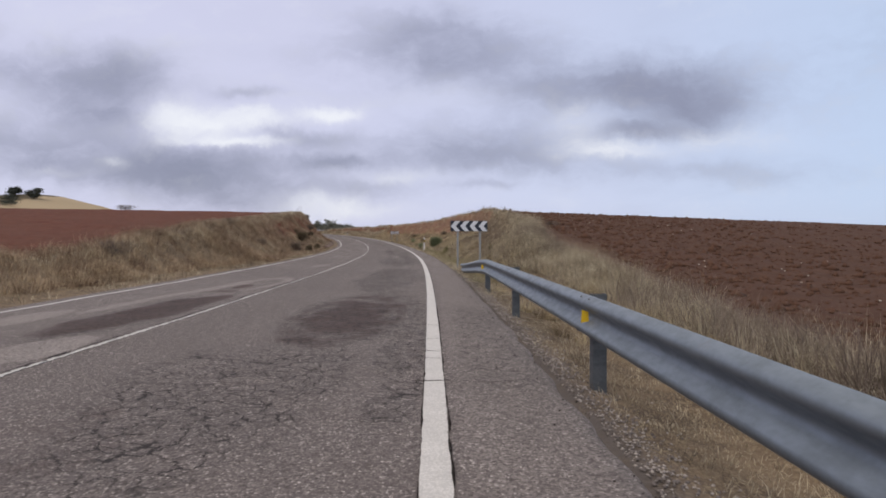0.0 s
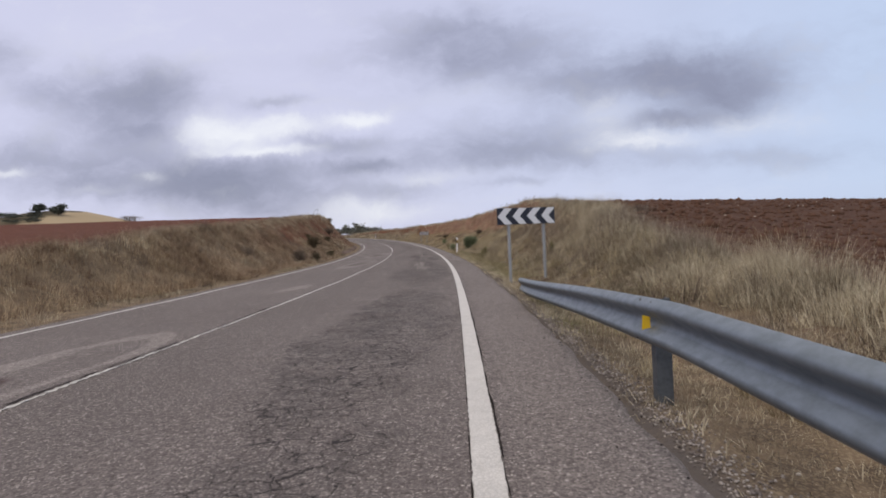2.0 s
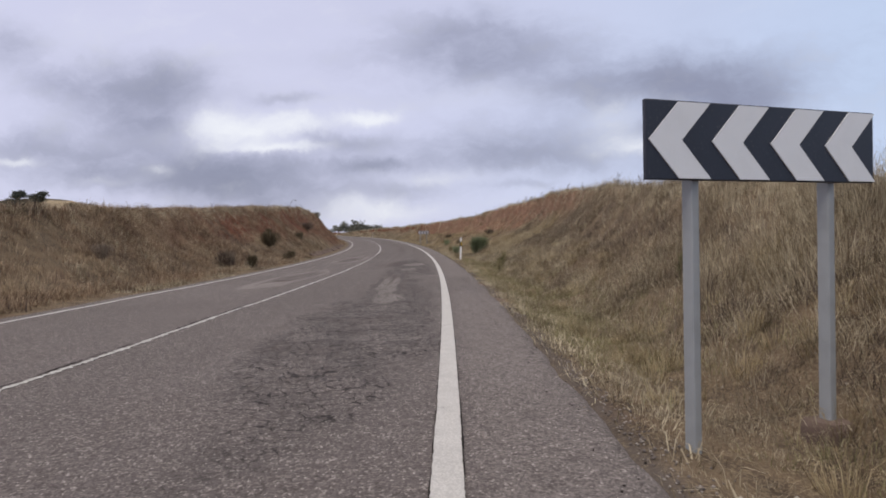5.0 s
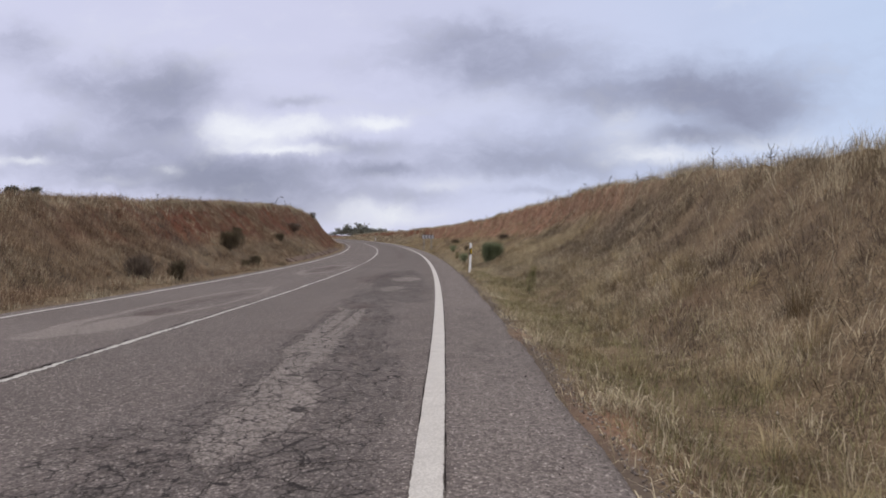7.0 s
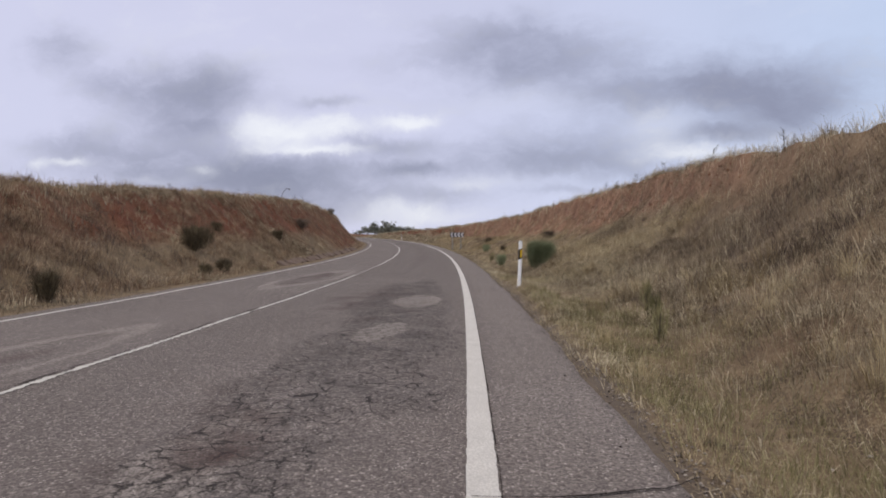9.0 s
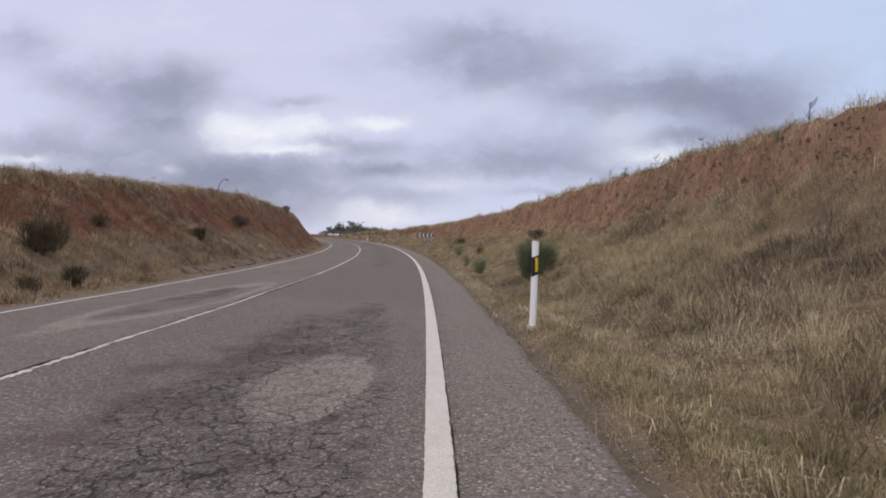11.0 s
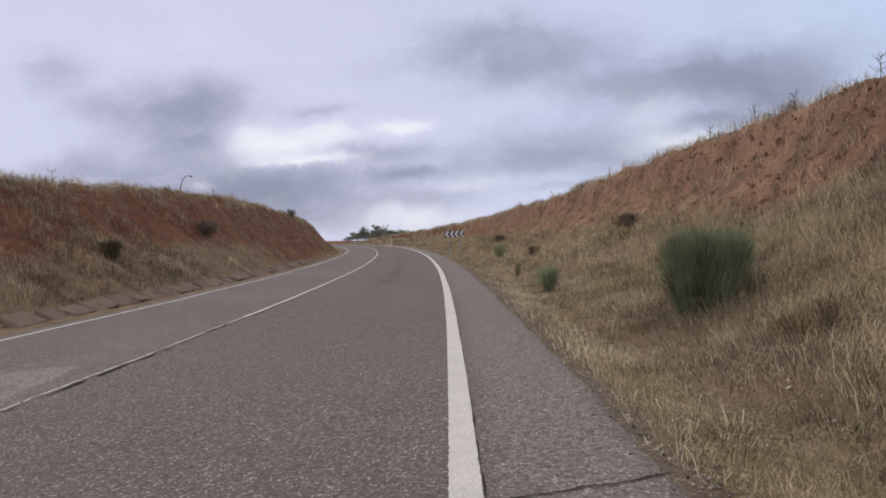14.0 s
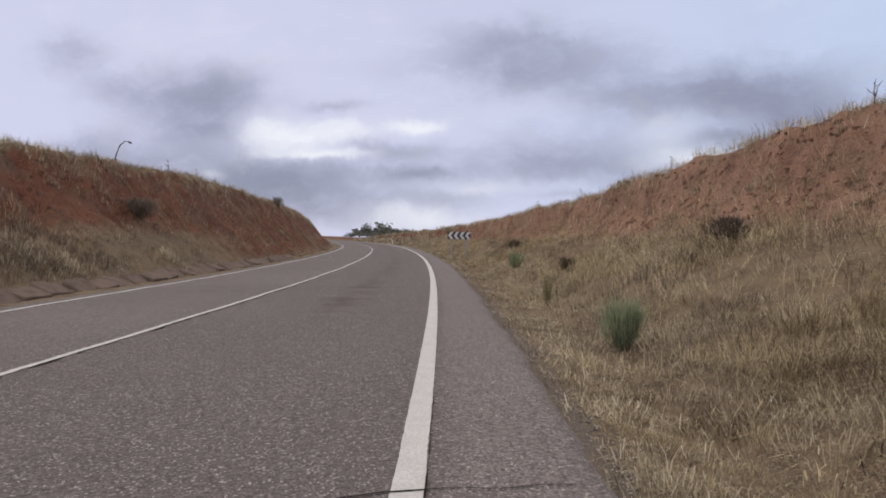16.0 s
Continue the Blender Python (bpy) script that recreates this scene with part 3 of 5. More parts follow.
# ---- the ground: one sheet to the horizon ----
S_GRID = np.concatenate([-np.geomspace(300, 9, 24), np.arange(-8, 0, 0.8), np.arange(0, 112, 0.29), np.arange(112, 215, 0.8), np.geomspace(216, 1500, 50)])
side = np.concatenate([np.arange(0.25, 11, 0.2), np.arange(11, 32, 0.7), np.arange(32, 62, 3.0), np.geomspace(63, 1500, 40)])
U_GRID = np.concatenate([(LEFT_LINE - 0.2 - side)[::-1], [LEFT_LINE - 0.43, LEFT_LINE - 0.41, -4.5, -3, -1.5, 0, EDGE - 0.03, EDGE - 0.01, EDGE + 0.03], EDGE - 0.1 + side])
U_GRID = np.unique(np.round(U_GRID, 3))
gs, gu = np.meshgrid(S_GRID, U_GRID, indexing="ij")
gx, gy = plan(gs, gu)
gh, gfield, gcut = land(gs, gu)
bare = np.exp(-(((gs - 37.9) / 0.9) ** 2 + ((gu - 1.2) / 0.22) ** 2)) + np.exp(-(((gs - 34.1) / 0.7) ** 2 + ((gu - 1.22) / 0.25) ** 2))
gcut = np.clip(gcut + 1.3 * bare, 0, 1)
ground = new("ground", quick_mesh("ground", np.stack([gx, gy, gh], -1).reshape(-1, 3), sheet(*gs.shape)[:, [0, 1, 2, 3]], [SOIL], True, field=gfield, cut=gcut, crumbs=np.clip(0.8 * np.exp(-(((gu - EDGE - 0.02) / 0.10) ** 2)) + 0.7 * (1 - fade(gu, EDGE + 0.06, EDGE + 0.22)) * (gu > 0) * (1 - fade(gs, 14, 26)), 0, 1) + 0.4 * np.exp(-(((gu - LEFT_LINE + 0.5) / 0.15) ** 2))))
tagged(ground, "straw-littered verges, red cut banks and ploughed red-brown fields", "ground", kind="structure")

# ---- the road ----
S_ROAD = np.concatenate([np.arange(-60, -2, 2.0), np.arange(-2, 76, 0.125), np.arange(76, 150, 0.5), np.arange(150, 420, 3.0)])
U_ROAD = np.concatenate([np.linspace(LEFT_LINE - 0.45, EDGE, 82)])
rs, ru = np.meshgrid(S_ROAD, U_ROAD, indexing="ij")
nibble = 0.06 * fbm(rs * 1.7, rs * 0 + 1, 4, 61)
ru = ru + np.where(ru > EDGE - 0.2, nibble, 0) + np.where(ru < LEFT_LINE - 0.3, 0.5 * nibble, 0)
rx, ry = plan(rs, ru)


def oval(s, u, ls, lu, tilt=0.0, soft=0.35, rag=0.25, seed=0):
    """A ragged oval on the road: about 1 inside, 0 outside."""
    a, b = rs - s, ru - u
    a, b = a - 0 * b, b - tilt * a
    r = np.sqrt((a / ls) ** 2 + (b / lu) ** 2) + rag * fbm(rs * 0.9, ru * 2.2, 4, 70 + seed)
    return 1 - fade(r, 1 - soft, 1 + soft * 0.4)


def ring(s, u, ls, lu, tilt=0.0, w=0.2, seed=0):
    a, b = rs - s, ru - u
    b = b - tilt * a
    r = np.sqrt((a / ls) ** 2 + (b / lu) ** 2) + 0.12 * fbm(rs * 0.6, ru * 1.6, 3, 90 + seed)
    return np.exp(-(((r - 1) / w) ** 2)) * (0.55 + 0.45 * fade(fbm(rs * 0.5, ru, 3, 95 + seed), -0.4, 0.3))

lightness = np.maximum.reduce([
    oval(8.0, -5.35, 1.7, 0.32, 0, 0.3, 0.25, 1), oval(5.9, -3.75, 1.0, 0.42, 0, 0.3, 0.3, 2) * 0.8, oval(11.0, -4.85, 2.6, 0.16, 0.05, 0.4, 0.3, 3) * 0.9,
    oval(14.0, -4.55, 2.6, 0.22, 0.12, 0.4, 0.3, 4) * 0.8, ring(15.0, -4.05, 2.3, 0.55, 0.06, 0.17, 1), oval(25.5, -4.0, 1.5, 0.26, 0.1, 0.3, 0.25, 5) * 0.95,
    ring(41.8, -4.25, 4.2, 0.52, 0.05, 0.13, 2) * 1.2, oval(38.6, -4.2, 1.1, 0.36, 0, 0.3, 0.25, 7) * 0.9,
    ring(56.8, -4.2, 4.2, 0.62, 0.06, 0.13, 3) * 1.2, oval(60.5, -4.1, 1.0, 0.3, 0, 0.3, 0.3, 8) * 0.7, oval(52.7, -4.4, 1.0, 0.25, 0, 0.3, 0.3, 11) * 0.5,
    oval(37.8, -1.28, 4.0, 0.23, -0.02, 0.45, 0.5, 9) * 1.1 * (1 - 0.8 * np.exp(-(((ru + 1.26 + 0.09 * fbm(rs * 0.8, rs * 0, 3, 99)) / 0.055) ** 2)) * fade(rs, 36.0, 38.0)), oval(34.1, -1.05, 1.2, 0.26, -0.05, 0.45, 0.5, 35) * 0.9, oval(41.0, -1.42, 0.9, 0.24, 0.1, 0.45, 0.5, 36) * 0.9, oval(45.5, -1.05, 1.2, 0.32, 0.12, 0.5, 0.5, 10) * 0.9, oval(49.5, -0.88, 1.15, 0.44, 0, 0.35, 0.3, 12) * 1.25])
darkness = np.maximum.reduce([
    oval(8.7, -1.08, 2.7, 0.68, 0.02, 0.7, 0.8, 13) * 0.68, ring(8.7, -1.12, 2.4, 0.66, 0.02, 0.22, 4) * 0.62, oval(7.9, -1.03, 0.9, 0.42, 0, 0.7, 0.6, 14) * 1.0, oval(10.2, -1.3, 0.9, 0.3, 0, 0.7, 0.5, 37) * 0.7,
    oval(9.2, -4.05, 3.0, 0.55, 0.05, 0.4, 0.3, 15) * 0.95, oval(14.2, -4.05, 0.8, 0.2, 0, 0.5, 0.3, 16) * 0.9, oval(12.9, -4.15, 0.8, 0.45, 0, 0.5, 0.3, 17) * 0.5,
    oval(41.8, -4.25, 3.6, 0.36, 0.03, 0.5, 0.2, 18) * 0.4, oval(56.8, -4.3, 3.9, 0.5, 0.04, 0.5, 0.2, 19) * 0.5,
    oval(38.0, -1.25, 6.0, 0.85, -0.02, 0.5, 0.4, 20) * 0.24 * (1 - oval(37.6, -1.24, 4.2, 0.26, -0.035, 0.25, 0.35, 9)), oval(41.2, -1.35, 0.8, 0.3, 0, 0.5, 0.3, 21) * 0.5,
    oval(30.5, -1.5, 4.5, 1.0, 0, 0.6, 0.4, 23) * 0.22, oval(50.2, -1.6, 4.6, 1.1, 0, 0.6, 0.4, 34) * 0.36, oval(19.0, -1.3, 5.0, 0.9, 0, 0.6, 0.4, 24) * 0.2, oval(2.5, -2.1, 2.0, 0.6, 0, 0.6, 0.4, 25) * 0.35,
    np.exp(-(((ru + 1.5) / 0.55) ** 2)) * fade(rs, 62, 75) * 0.35])
worn = np.maximum.reduce([
    oval(6.6, -0.25, 3.6, 0.28, 0, 0.5, 0.4, 26) * 0.75, oval(6.5, 0.50, 4.0, 0.40, 0, 0.5, 0.4, 27) * 0.45, ring(9.0, -1.05, 2.7, 0.78, 0.03, 0.2, 4) * 0.8, oval(9.0, -4.05, 3.6, 0.7, 0, 0.5, 0.3, 22) * 0.5, oval(8.6, -1.1, 3.0, 0.8, 0, 0.5, 0.4, 39) * 0.75,
    oval(31.0, -0.95, 6.0, 1.0, 0, 0.5, 0.4, 28), oval(37.9, -1.12, 4.8, 0.55, -0.04, 0.4, 0.35, 9), oval(50.2, -1.1, 5.6, 0.85, 0.0, 0.5, 0.4, 29), oval(44.0, -1.0, 4.0, 0.9, 0, 0.6, 0.4, 30) * 0.9,
    oval(17.5, -1.0, 6.5, 0.85, 0, 0.5, 0.4, 31) * 0.85, oval(38.0, 0.5, 4.0, 0.35, 0, 0.6, 0.4, 32) * 0.35, oval(4.2, -1.4, 2.6, 1.0, 0, 0.6, 0.4, 33) * 0.6])
fresh = np.maximum(fade(rs, 52, 60) * fade(ru, -3.3, -3.2) * (1 - fade(ru, 1.2, 1.5)), 0.7 * (1 - fade(ru, -2.5, -1.7)) * fade(ru, -3.3, -3.2))
rz = road_z(rs) + 0.012 * fbm(rs * 0.5, ru * 0.8, 3, 66)
rz = np.where(np.arange(len(U_ROAD)) == len(U_ROAD) - 1, rz - 0.09, rz)
rz = np.where(np.arange(len(U_ROAD)) == 0, rz - 0.09, rz)
road = new("road", quick_mesh("road", np.stack([rx, ry, rz], -1).reshape(-1, 3), sheet(*rs.shape), [ASPHALT], True, light=np.clip(1.12 * lightness, 0, 1), dark=np.clip(darkness, 0, 1), worn=np.clip(worn * (1 - 0.6 * oval(49.5, -0.88, 1.15, 0.44, 0, 0.35, 0.3, 12)), 0, 1), fresh=np.clip(fresh, 0, 1), shoulder=fade(ru, 0.05, 0.25) * (0.75 + 0.25 * fade(rs, 55, 60))))
tagged(road, "grey two-lane country road of worn and cracked asphalt", "road", kind="structure")


def road_top(s, u):
    return road_z(s) + 0.012 * fbm(s * 0.5, u * 0.8, 3, 66)


def painted(name, u, width, s0, s1, mat, label, ragged, seed):
    s = np.concatenate([np.arange(s0, min(76, s1), 0.035), np.arange(max(76, s0), s1, 0.4)])
    s = np.append(s, s1)
    k = np.linspace(-0.5, 0.5, 4)
    ss, kk = np.meshgrid(s, k, indexing="ij")
    chip = fbm(ss * 1.3, kk * 0 + np.sign(kk) * 5, 2, seed + 9)
    edge = -np.sign(kk) * ragged * (np.abs(fbm(ss * 22.0, kk * 0 + np.sign(kk) * 3, 2, seed)) + 0.8 * np.clip(chip - 0.25, 0, 1))
    uu = u + kk * width + np.where(np.abs(kk) > 0.4, edge, 0)
    x, y = plan(ss, uu)
    z = road_top(ss, uu) + 0.005
    ob = new(name, quick_mesh(name, np.stack([x, y, z], -1).reshape(-1, 3), sheet(*ss.shape), [mat], False))
    ob.parent = road
    return tagged(ob, label)


painted("edge_line", 0.0, 0.147, -30, 400, EDGE_PAINT, "solid white edge line with chipped rims", 0.009, 101)
painted("edge_line", LEFT_LINE, 0.10, -30, 400, CENTRE_PAINT, "solid white edge line along the far side", 0.02, 102)
for s0, s1, wide in ((-30, 13.0, 0.10), (13.0, 20.5, 0.08), (20.5, 58.2, 0.10), (58.2, 65.4, 0.05), (65.4, 400, 0.085)):
    painted("centre_line", -LANE, wide, s0, s1, CENTRE_PAINT if s0 < 60 else EDGE_PAINT, "narrow, badly worn white centre line" if s0 < 60 else "solid white centre line", (0.075 if wide > 0.07 else 0.04) if s0 < 60 else 0.018, 103)


def ribbon(name, line, width, mat, label, seed, sway=0.09):
    """A thin dark gap along a line of s, u."""
    pts = np.array(line, float)
    n = max(6, int(np.hypot(*(pts[-1] - pts[0])) / 0.06))
    k = np.linspace(0, len(pts) - 1, n)
    s, u = np.interp(k, range(len(pts)), pts[:, 0]), np.interp(k, range(len(pts)), pts[:, 1])
    along_s = abs(pts[-1, 0] - pts[0, 0]) > abs(pts[-1, 1] - pts[0, 1])
    wob = sway * fbm(s * 2.5, u * 2.5 + seed, 5, seed)
    w = width * np.clip(0.42 + 1.5 * fbm(s * 5.0, u * 4.0, 4, seed + 1), 0.08, 1.15)
    s, u = (s, u + wob) if along_s else (s + wob, u)
    du, ds = (w / 2, 0 * w) if along_s else (0 * w, w / 2)
    ss, uu = np.stack([s - ds, s + ds], 1), np.stack([u - du, u + du], 1)
    x, y = plan(ss, uu)
    ob = new(name, quick_mesh(name, np.stack([x, y, road_top(ss, uu) + 0.008], -1).reshape(-1, 3), sheet(*ss.shape), [mat]))
    ob.parent = road
    return tagged(ob, label)


GAP = plain_material("open_joint", (0.022, 0.018, 0.017), 1.0, 0.05)
ribbon("joint", [(-5, -LANE - 0.065), (57, -LANE - 0.065)], 0.025, GAP, "crumbling open joint beside the centre line", 301, 0.035)
ribbon("joint", [(57, -LANE + 0.075), (82, -LANE + 0.075)], 0.03, GAP, "crumbling open joint beside the centre line", 303, 0.03)
ribbon("crack", [(-3, 0.076), (19, 0.077)], 0.015, GAP, "jagged crack along the edge line", 307, 0.012)
ribbon("crack", [(19, 0.076), (66, 0.076)], 0.008, GAP, "hair crack along the edge line", 311, 0.008)
ribbon("crack", [(-3, -0.076), (40, -0.076)], 0.008, GAP, "hair crack along the edge line", 309, 0.006)
for k, line in enumerate(([(4.3, -0.3), (4.4, 0.1), (4.3, 0.4), (4.4, 0.85)], [(5.3, -0.2), (5.25, 0.1)], [(4.85, -0.07), (4.9, 0.07)], [(17.7, -0.35), (17.8, 0.2), (17.75, 0.86)], [(35.9, -0.6), (36.0, 0.1), (36.05, 0.9)],
                          [(40.36, -0.05), (40.42, 0.4), (40.5, 0.75), (40.62, 0.95)], [(57.2, -1.8), (57.3, -0.6), (57.4, 0.2), (57.6, 0.9)], [(64.1, -0.7), (64.2, 0.1), (64.3, 0.8)],
                          [(7.4, -0.5), (7.5, -0.1), (7.35, 0.05)], [(6.3, -0.1), (6.35, 0.08)], [(5.7, -0.35), (5.6, 0.08)], [(33.0, -0.6), (33.1, -0.1)], [(50.6, -1.3), (50.9, -0.8), (50.8, -0.3)], [(52.6, -1.6), (52.8, -1.0), (52.7, -0.4)], [(54.4, -1.7), (54.6, -1.1), (54.5, -0.6)],
                          [(30.0, -0.1), (30.05, 0.1)], [(24.2, -0.1), (24.3, 0.5)])):
    ribbon("crack", line, 0.014, GAP, "cross crack in the asphalt", 310 + 2 * k)


# ---- guardrail ----
W_OUT = ((0.149, -0.050), (0.144, -0.038), (0.126, -0.008), (0.110, 0.010), (0.092, 0.016), (0.074, 0.009), (0.032, -0.044), (0.013, -0.060),
         (-0.013, -0.060), (-0.032, -0.044), (-0.074, 0.009), (-0.092, 0.016), (-0.110, 0.010), (-0.126, -0.008), (-0.148, -0.038), (-0.155, -0.050))


def rail_run(s):
    """Offset from the edge line and height of the beam's middle."""
    down = fade(s, 12.6, 23.4) * 0.35 + np.clip((s - 12.9) / 10.6, 0, 1) * 0.65
    return 1.09 + 0.16 * np.clip((s - 14) / 9, 0, 1), 0.462 - 0.47 * down


def guardrail():
    rail = thing("guardrail", "galvanised steel guardrail, its end sloping down into the verge", "guardrail")
    s = np.concatenate([np.arange(-14, 12, 0.5), np.arange(12, 23.31, 0.2)])
    u, z = rail_run(s)
    prof = np.array(W_OUT)
    both = [(h, d) for h, d in prof] + [(h, d + 0.007) for h, d in prof[::-1]]
    n = len(both)
    verts, faces = [], []
    for a, b, c in zip(s, u, z):
        flat = 1.0 - 0.25 * float(fade(a, 18, 23.3))
        for h, d in both:
            x, y = plan(a, b - d * flat)
            verts.append((x, y, c + float(road_z(a)) + h * (1.0 + 0.1 * (1 - flat))))
    for i, j in product(range(len(s) - 1), range(n)):
        faces.append((i * n + j, i * n + (j + 1) % n, (i + 1) * n + (j + 1) % n, (i + 1) * n + j))
    faces += [tuple(range(n))[::-1], tuple(range((len(s) - 1) * n, len(s) * n))]
    beam = new("beam", mesh_of("beam", verts, faces, [GALVANISED], True))
    beam.parent = rail
    for a in (-9.5, -4.9, -0.2, 4.42, 9.13, 13.48):
        u0, z0 = rail_run(a)
        x, y = plan(a, u0 + 0.108)
        zr = float(road_z(a))
        turn = Matrix.Translation((x, y, zr)) @ Matrix.Rotation(heading(a), 4, "Z")
        bm = bmesh.new()
        c = [(-0.036, -0.05), (0.066, -0.05), (0.066, 0.05), (0.057, 0.05), (0.057, -0.042), (-0.028, -0.042), (-0.028, 0.05), (-0.036, 0.05)]
        low = [bm.verts.new((p, q, -0.35)) for p, q in c]
        top = [bm.verts.new((p, q, 0.618 if z0 > 0.45 else z0 + 0.14)) for p, q in c]
        bm.faces.new(low[::-1]), bm.faces.new(top)
        for i in range(8):
            bm.faces.new((low[i], low[(i + 1) % 8], top[(i + 1) % 8], top[i]))
        bmesh.ops.transform(bm, matrix=turn, verts=bm.verts)
        part("post", bm, POST_METAL, rail)
        bm = box(bmesh.new(), (0.012, 0.08, 0.16), turn @ pose(-0.044, 0, 0.45), 0.003)
        part("spacer", bm, POST_METAL, rail)
        for db, hb in ((-0.20, 0.127), (0.04, 0.127), (-0.03, 0.0), (0.09, -0.118)):
            bm = bmesh.new()
            bmesh.ops.create_uvsphere(bm, u_segments=8, v_segments=5, radius=0.016)
            x, y = plan(a + db, u0 + {0.127: 0.008, 0.0: 0.058, -0.118: -0.006}[hb])
            bmesh.ops.transform(bm, matrix=Matrix.Translation((x, y, zr + z0 + hb)) @ Matrix.Diagonal((0.5, 1, 1, 1)), verts=bm.verts)
            part("bolt", bm, DARK_RUBBER, rail)
        if a in (-4.9, 4.42, 13.48):
            x, y = plan(a - 0.10, u0 + 0.002)
            m = Matrix.Translation((x, y, zr + z0)) @ Matrix.Rotation(heading(a) + radians(-8), 4, "Z")
            bm = prism(bmesh.new(), [(-0.028, -0.048), (0.026, -0.036), (0.026, 0.034), (-0.022, 0.046)], 0.006, m)
            part("reflector", bm, YELLOW, rail, "amber reflector plate in the beam's hollow")
    return rail


guardrail()


# ---- chevron boards ----
def chevron_board(where, turn, foot):
    """A panel 1.6 x 0.4 m on two posts; where: the ground below its middle, its own x along the board."""
    sign = thing("chevron_sign", "dark blue chevron board with four pale arrows on two grey posts", "road sign", where, turn)
    LOW, HIGH, WIDE = 1.40, 1.81, 1.60
    bm = box(bmesh.new(), (WIDE, 0.03, HIGH - LOW), pose(0, 0, (LOW + HIGH) / 2), 0.006)
    panel = part("panel", bm, SIGN_DARK, sign)
    mid, half = (LOW + HIGH) / 2, (HIGH - LOW) / 2 - 0.008
    for k in range(4):
        x = -WIDE / 2 + 0.012 + k * 0.40
        a, w = 0.185, 0.205
        bm = bmesh.new()
        prism(bm, [(x, mid), (x + a, mid + half), (x + a + w, mid + half), (x + w, mid), (x + a + w, mid - half), (x + a, mid - half)], 0.006, pose(0, -0.019, 0))
        part("arrow", bm, SIGN_LIGHT, panel, "pale grey reflective arrow")
    for x, deep in ((-0.47, 0.55), (0.50, 0.55)):
        bm = box(bmesh.new(), (0.05, 0.08, HIGH + deep - 0.04), pose(x, 0.056, (HIGH - deep - 0.04) / 2), 0.008)
        part("post", bm, SIGN_POST, sign)
    if foot:
        bm = box(bmesh.new(), (0.22, 0.24, 0.30), pose(0.50, 0.056, foot - 0.14), 0.05)
        for v in bm.verts:
            v.co += Vector((0.02, 0.02, 0.02)) * noise.noise(v.co * 9)
        part("footing", bm, DIRTY_CONCRETE, sign, "lump of dirty concrete at the post's foot")
    return sign


chevron_board((1.02, 26.30, float(road_z(26)) - 0.085), 23.5, 0.02)
chevron_board((-7.15, 99.0, float(road_z(100)) - 0.37), 44.0, 0)


# ---- delineator posts ----
def delineator(s, u, bowed, label):
    base = spot(s, u)
    base.z = max(base.z, float(road_z(s)) + 0.10)
    top = 0.96
    post = thing("delineator_post", label, "delineator", base, float(np.degrees(heading(s))))
    prof = [(-0.038, 0.03), (-0.036, -0.02), (-0.024, -0.036), (0.0, -0.041), (0.024, -0.036), (0.036, -0.02), (0.038, 0.03), (0.0, 0.042)]

    def shift(z):
        return -bowed * (1 - np.clip(z / top, 0, 1)) ** 1.6

    def tube(name, levels, mat, grow, label=""):
        bm = bmesh.new()
        rings = []
        for f in levels:
            rings.append([bm.verts.new((shift(f(x)) + x * grow, y * grow, f(x))) for x, y in prof])
        for a, b in zip(rings, rings[1:]):
            for i in range(8):
                bm.faces.new((a[i], a[(i + 1) % 8], b[(i + 1) % 8], b[i]))
        bm.faces.new(rings[0][::-1]), bm.faces.new(rings[-1])
        bmesh.ops.recalc_face_normals(bm, faces=bm.faces)
        return part(name, bm, mat, post, label)

    tube("body", [lambda x, z=z: z for z in np.linspace(-0.2, 0.88, 12)] + [lambda x: top - 0.6 * max(0, abs(x) - 0.03) - 0.35 * max(0, x)], WHITE_PLASTIC, 1.0)
    band = tube("band", [lambda x, k=k: 0.562 + 0.42 * x + 0.222 * k for k in (0, 0.33, 0.66, 1)], BLACK_BAND, 1.03, "slanting black band")
    bm = box(bmesh.new(), (0.032, 0.010, 0.165), pose(0.010 + shift(0.68), -0.043, 0.682), 0.004)
    part("reflector", bm, YELLOW, band, "upright amber reflector")
    bm = box(bmesh.new(), (0.18, 0.16, 0.30), pose(shift(0) + 0.02, 0.0, -0.16), 0.03)
    for v in bm.verts:
        v.co += Vector((0.015, 0.015, 0.015)) * noise.noise(v.co * 11)
    part("footing", bm, CONCRETE, post, "small block of weathered concrete")


delineator(52.25, 1.19, 0.03, "white plastic delineator post, slightly leaning, with black band and amber reflector")
delineator(156.0, 1.3, 0.02, "white plastic delineator post far up the bend")

rng = np.random.default_rng(7)


# ---- blades: grass, twigs, leaves ----
def blades(name, root, height, width, lean, tone, mat, curl=0.5, levels=2):
    """One mesh of thin bent blades. root: n x 3; lean: n x 2, how far the tip lies off, as a share of the height."""
    n = len(root)
    ang = rng.uniform(0, np.pi, n)
    across = np.stack([np.cos(ang), np.sin(ang), np.zeros(n)], 1) * (width / 2)[:, None]
    tip = np.concatenate([lean * height[:, None], (height * np.sqrt(np.clip(1 - (lean**2).sum(1), 0.05, 1)))[:, None]], 1)
    mid = tip * 0.52
    mid[:, :2] *= curl
    # leaning blades arch over
    mid[:, 2] += 0.30 * height * np.clip((lean**2).sum(1), 0, 1)
    co = np.stack([root - across, root + across, root + mid + across * 0.75, root + mid - across * 0.75, root + tip], 1).reshape(-1, 3)
    i = np.arange(n)[:, None] * 5
    tri = np.concatenate([i + np.array([[0, 1, 2]]), i + np.array([[0, 2, 3]]), i + np.array([[3, 2, 4]])], 0)
    return quick_mesh(name, co, tri, [mat], False, tone=np.repeat(tone, 5))


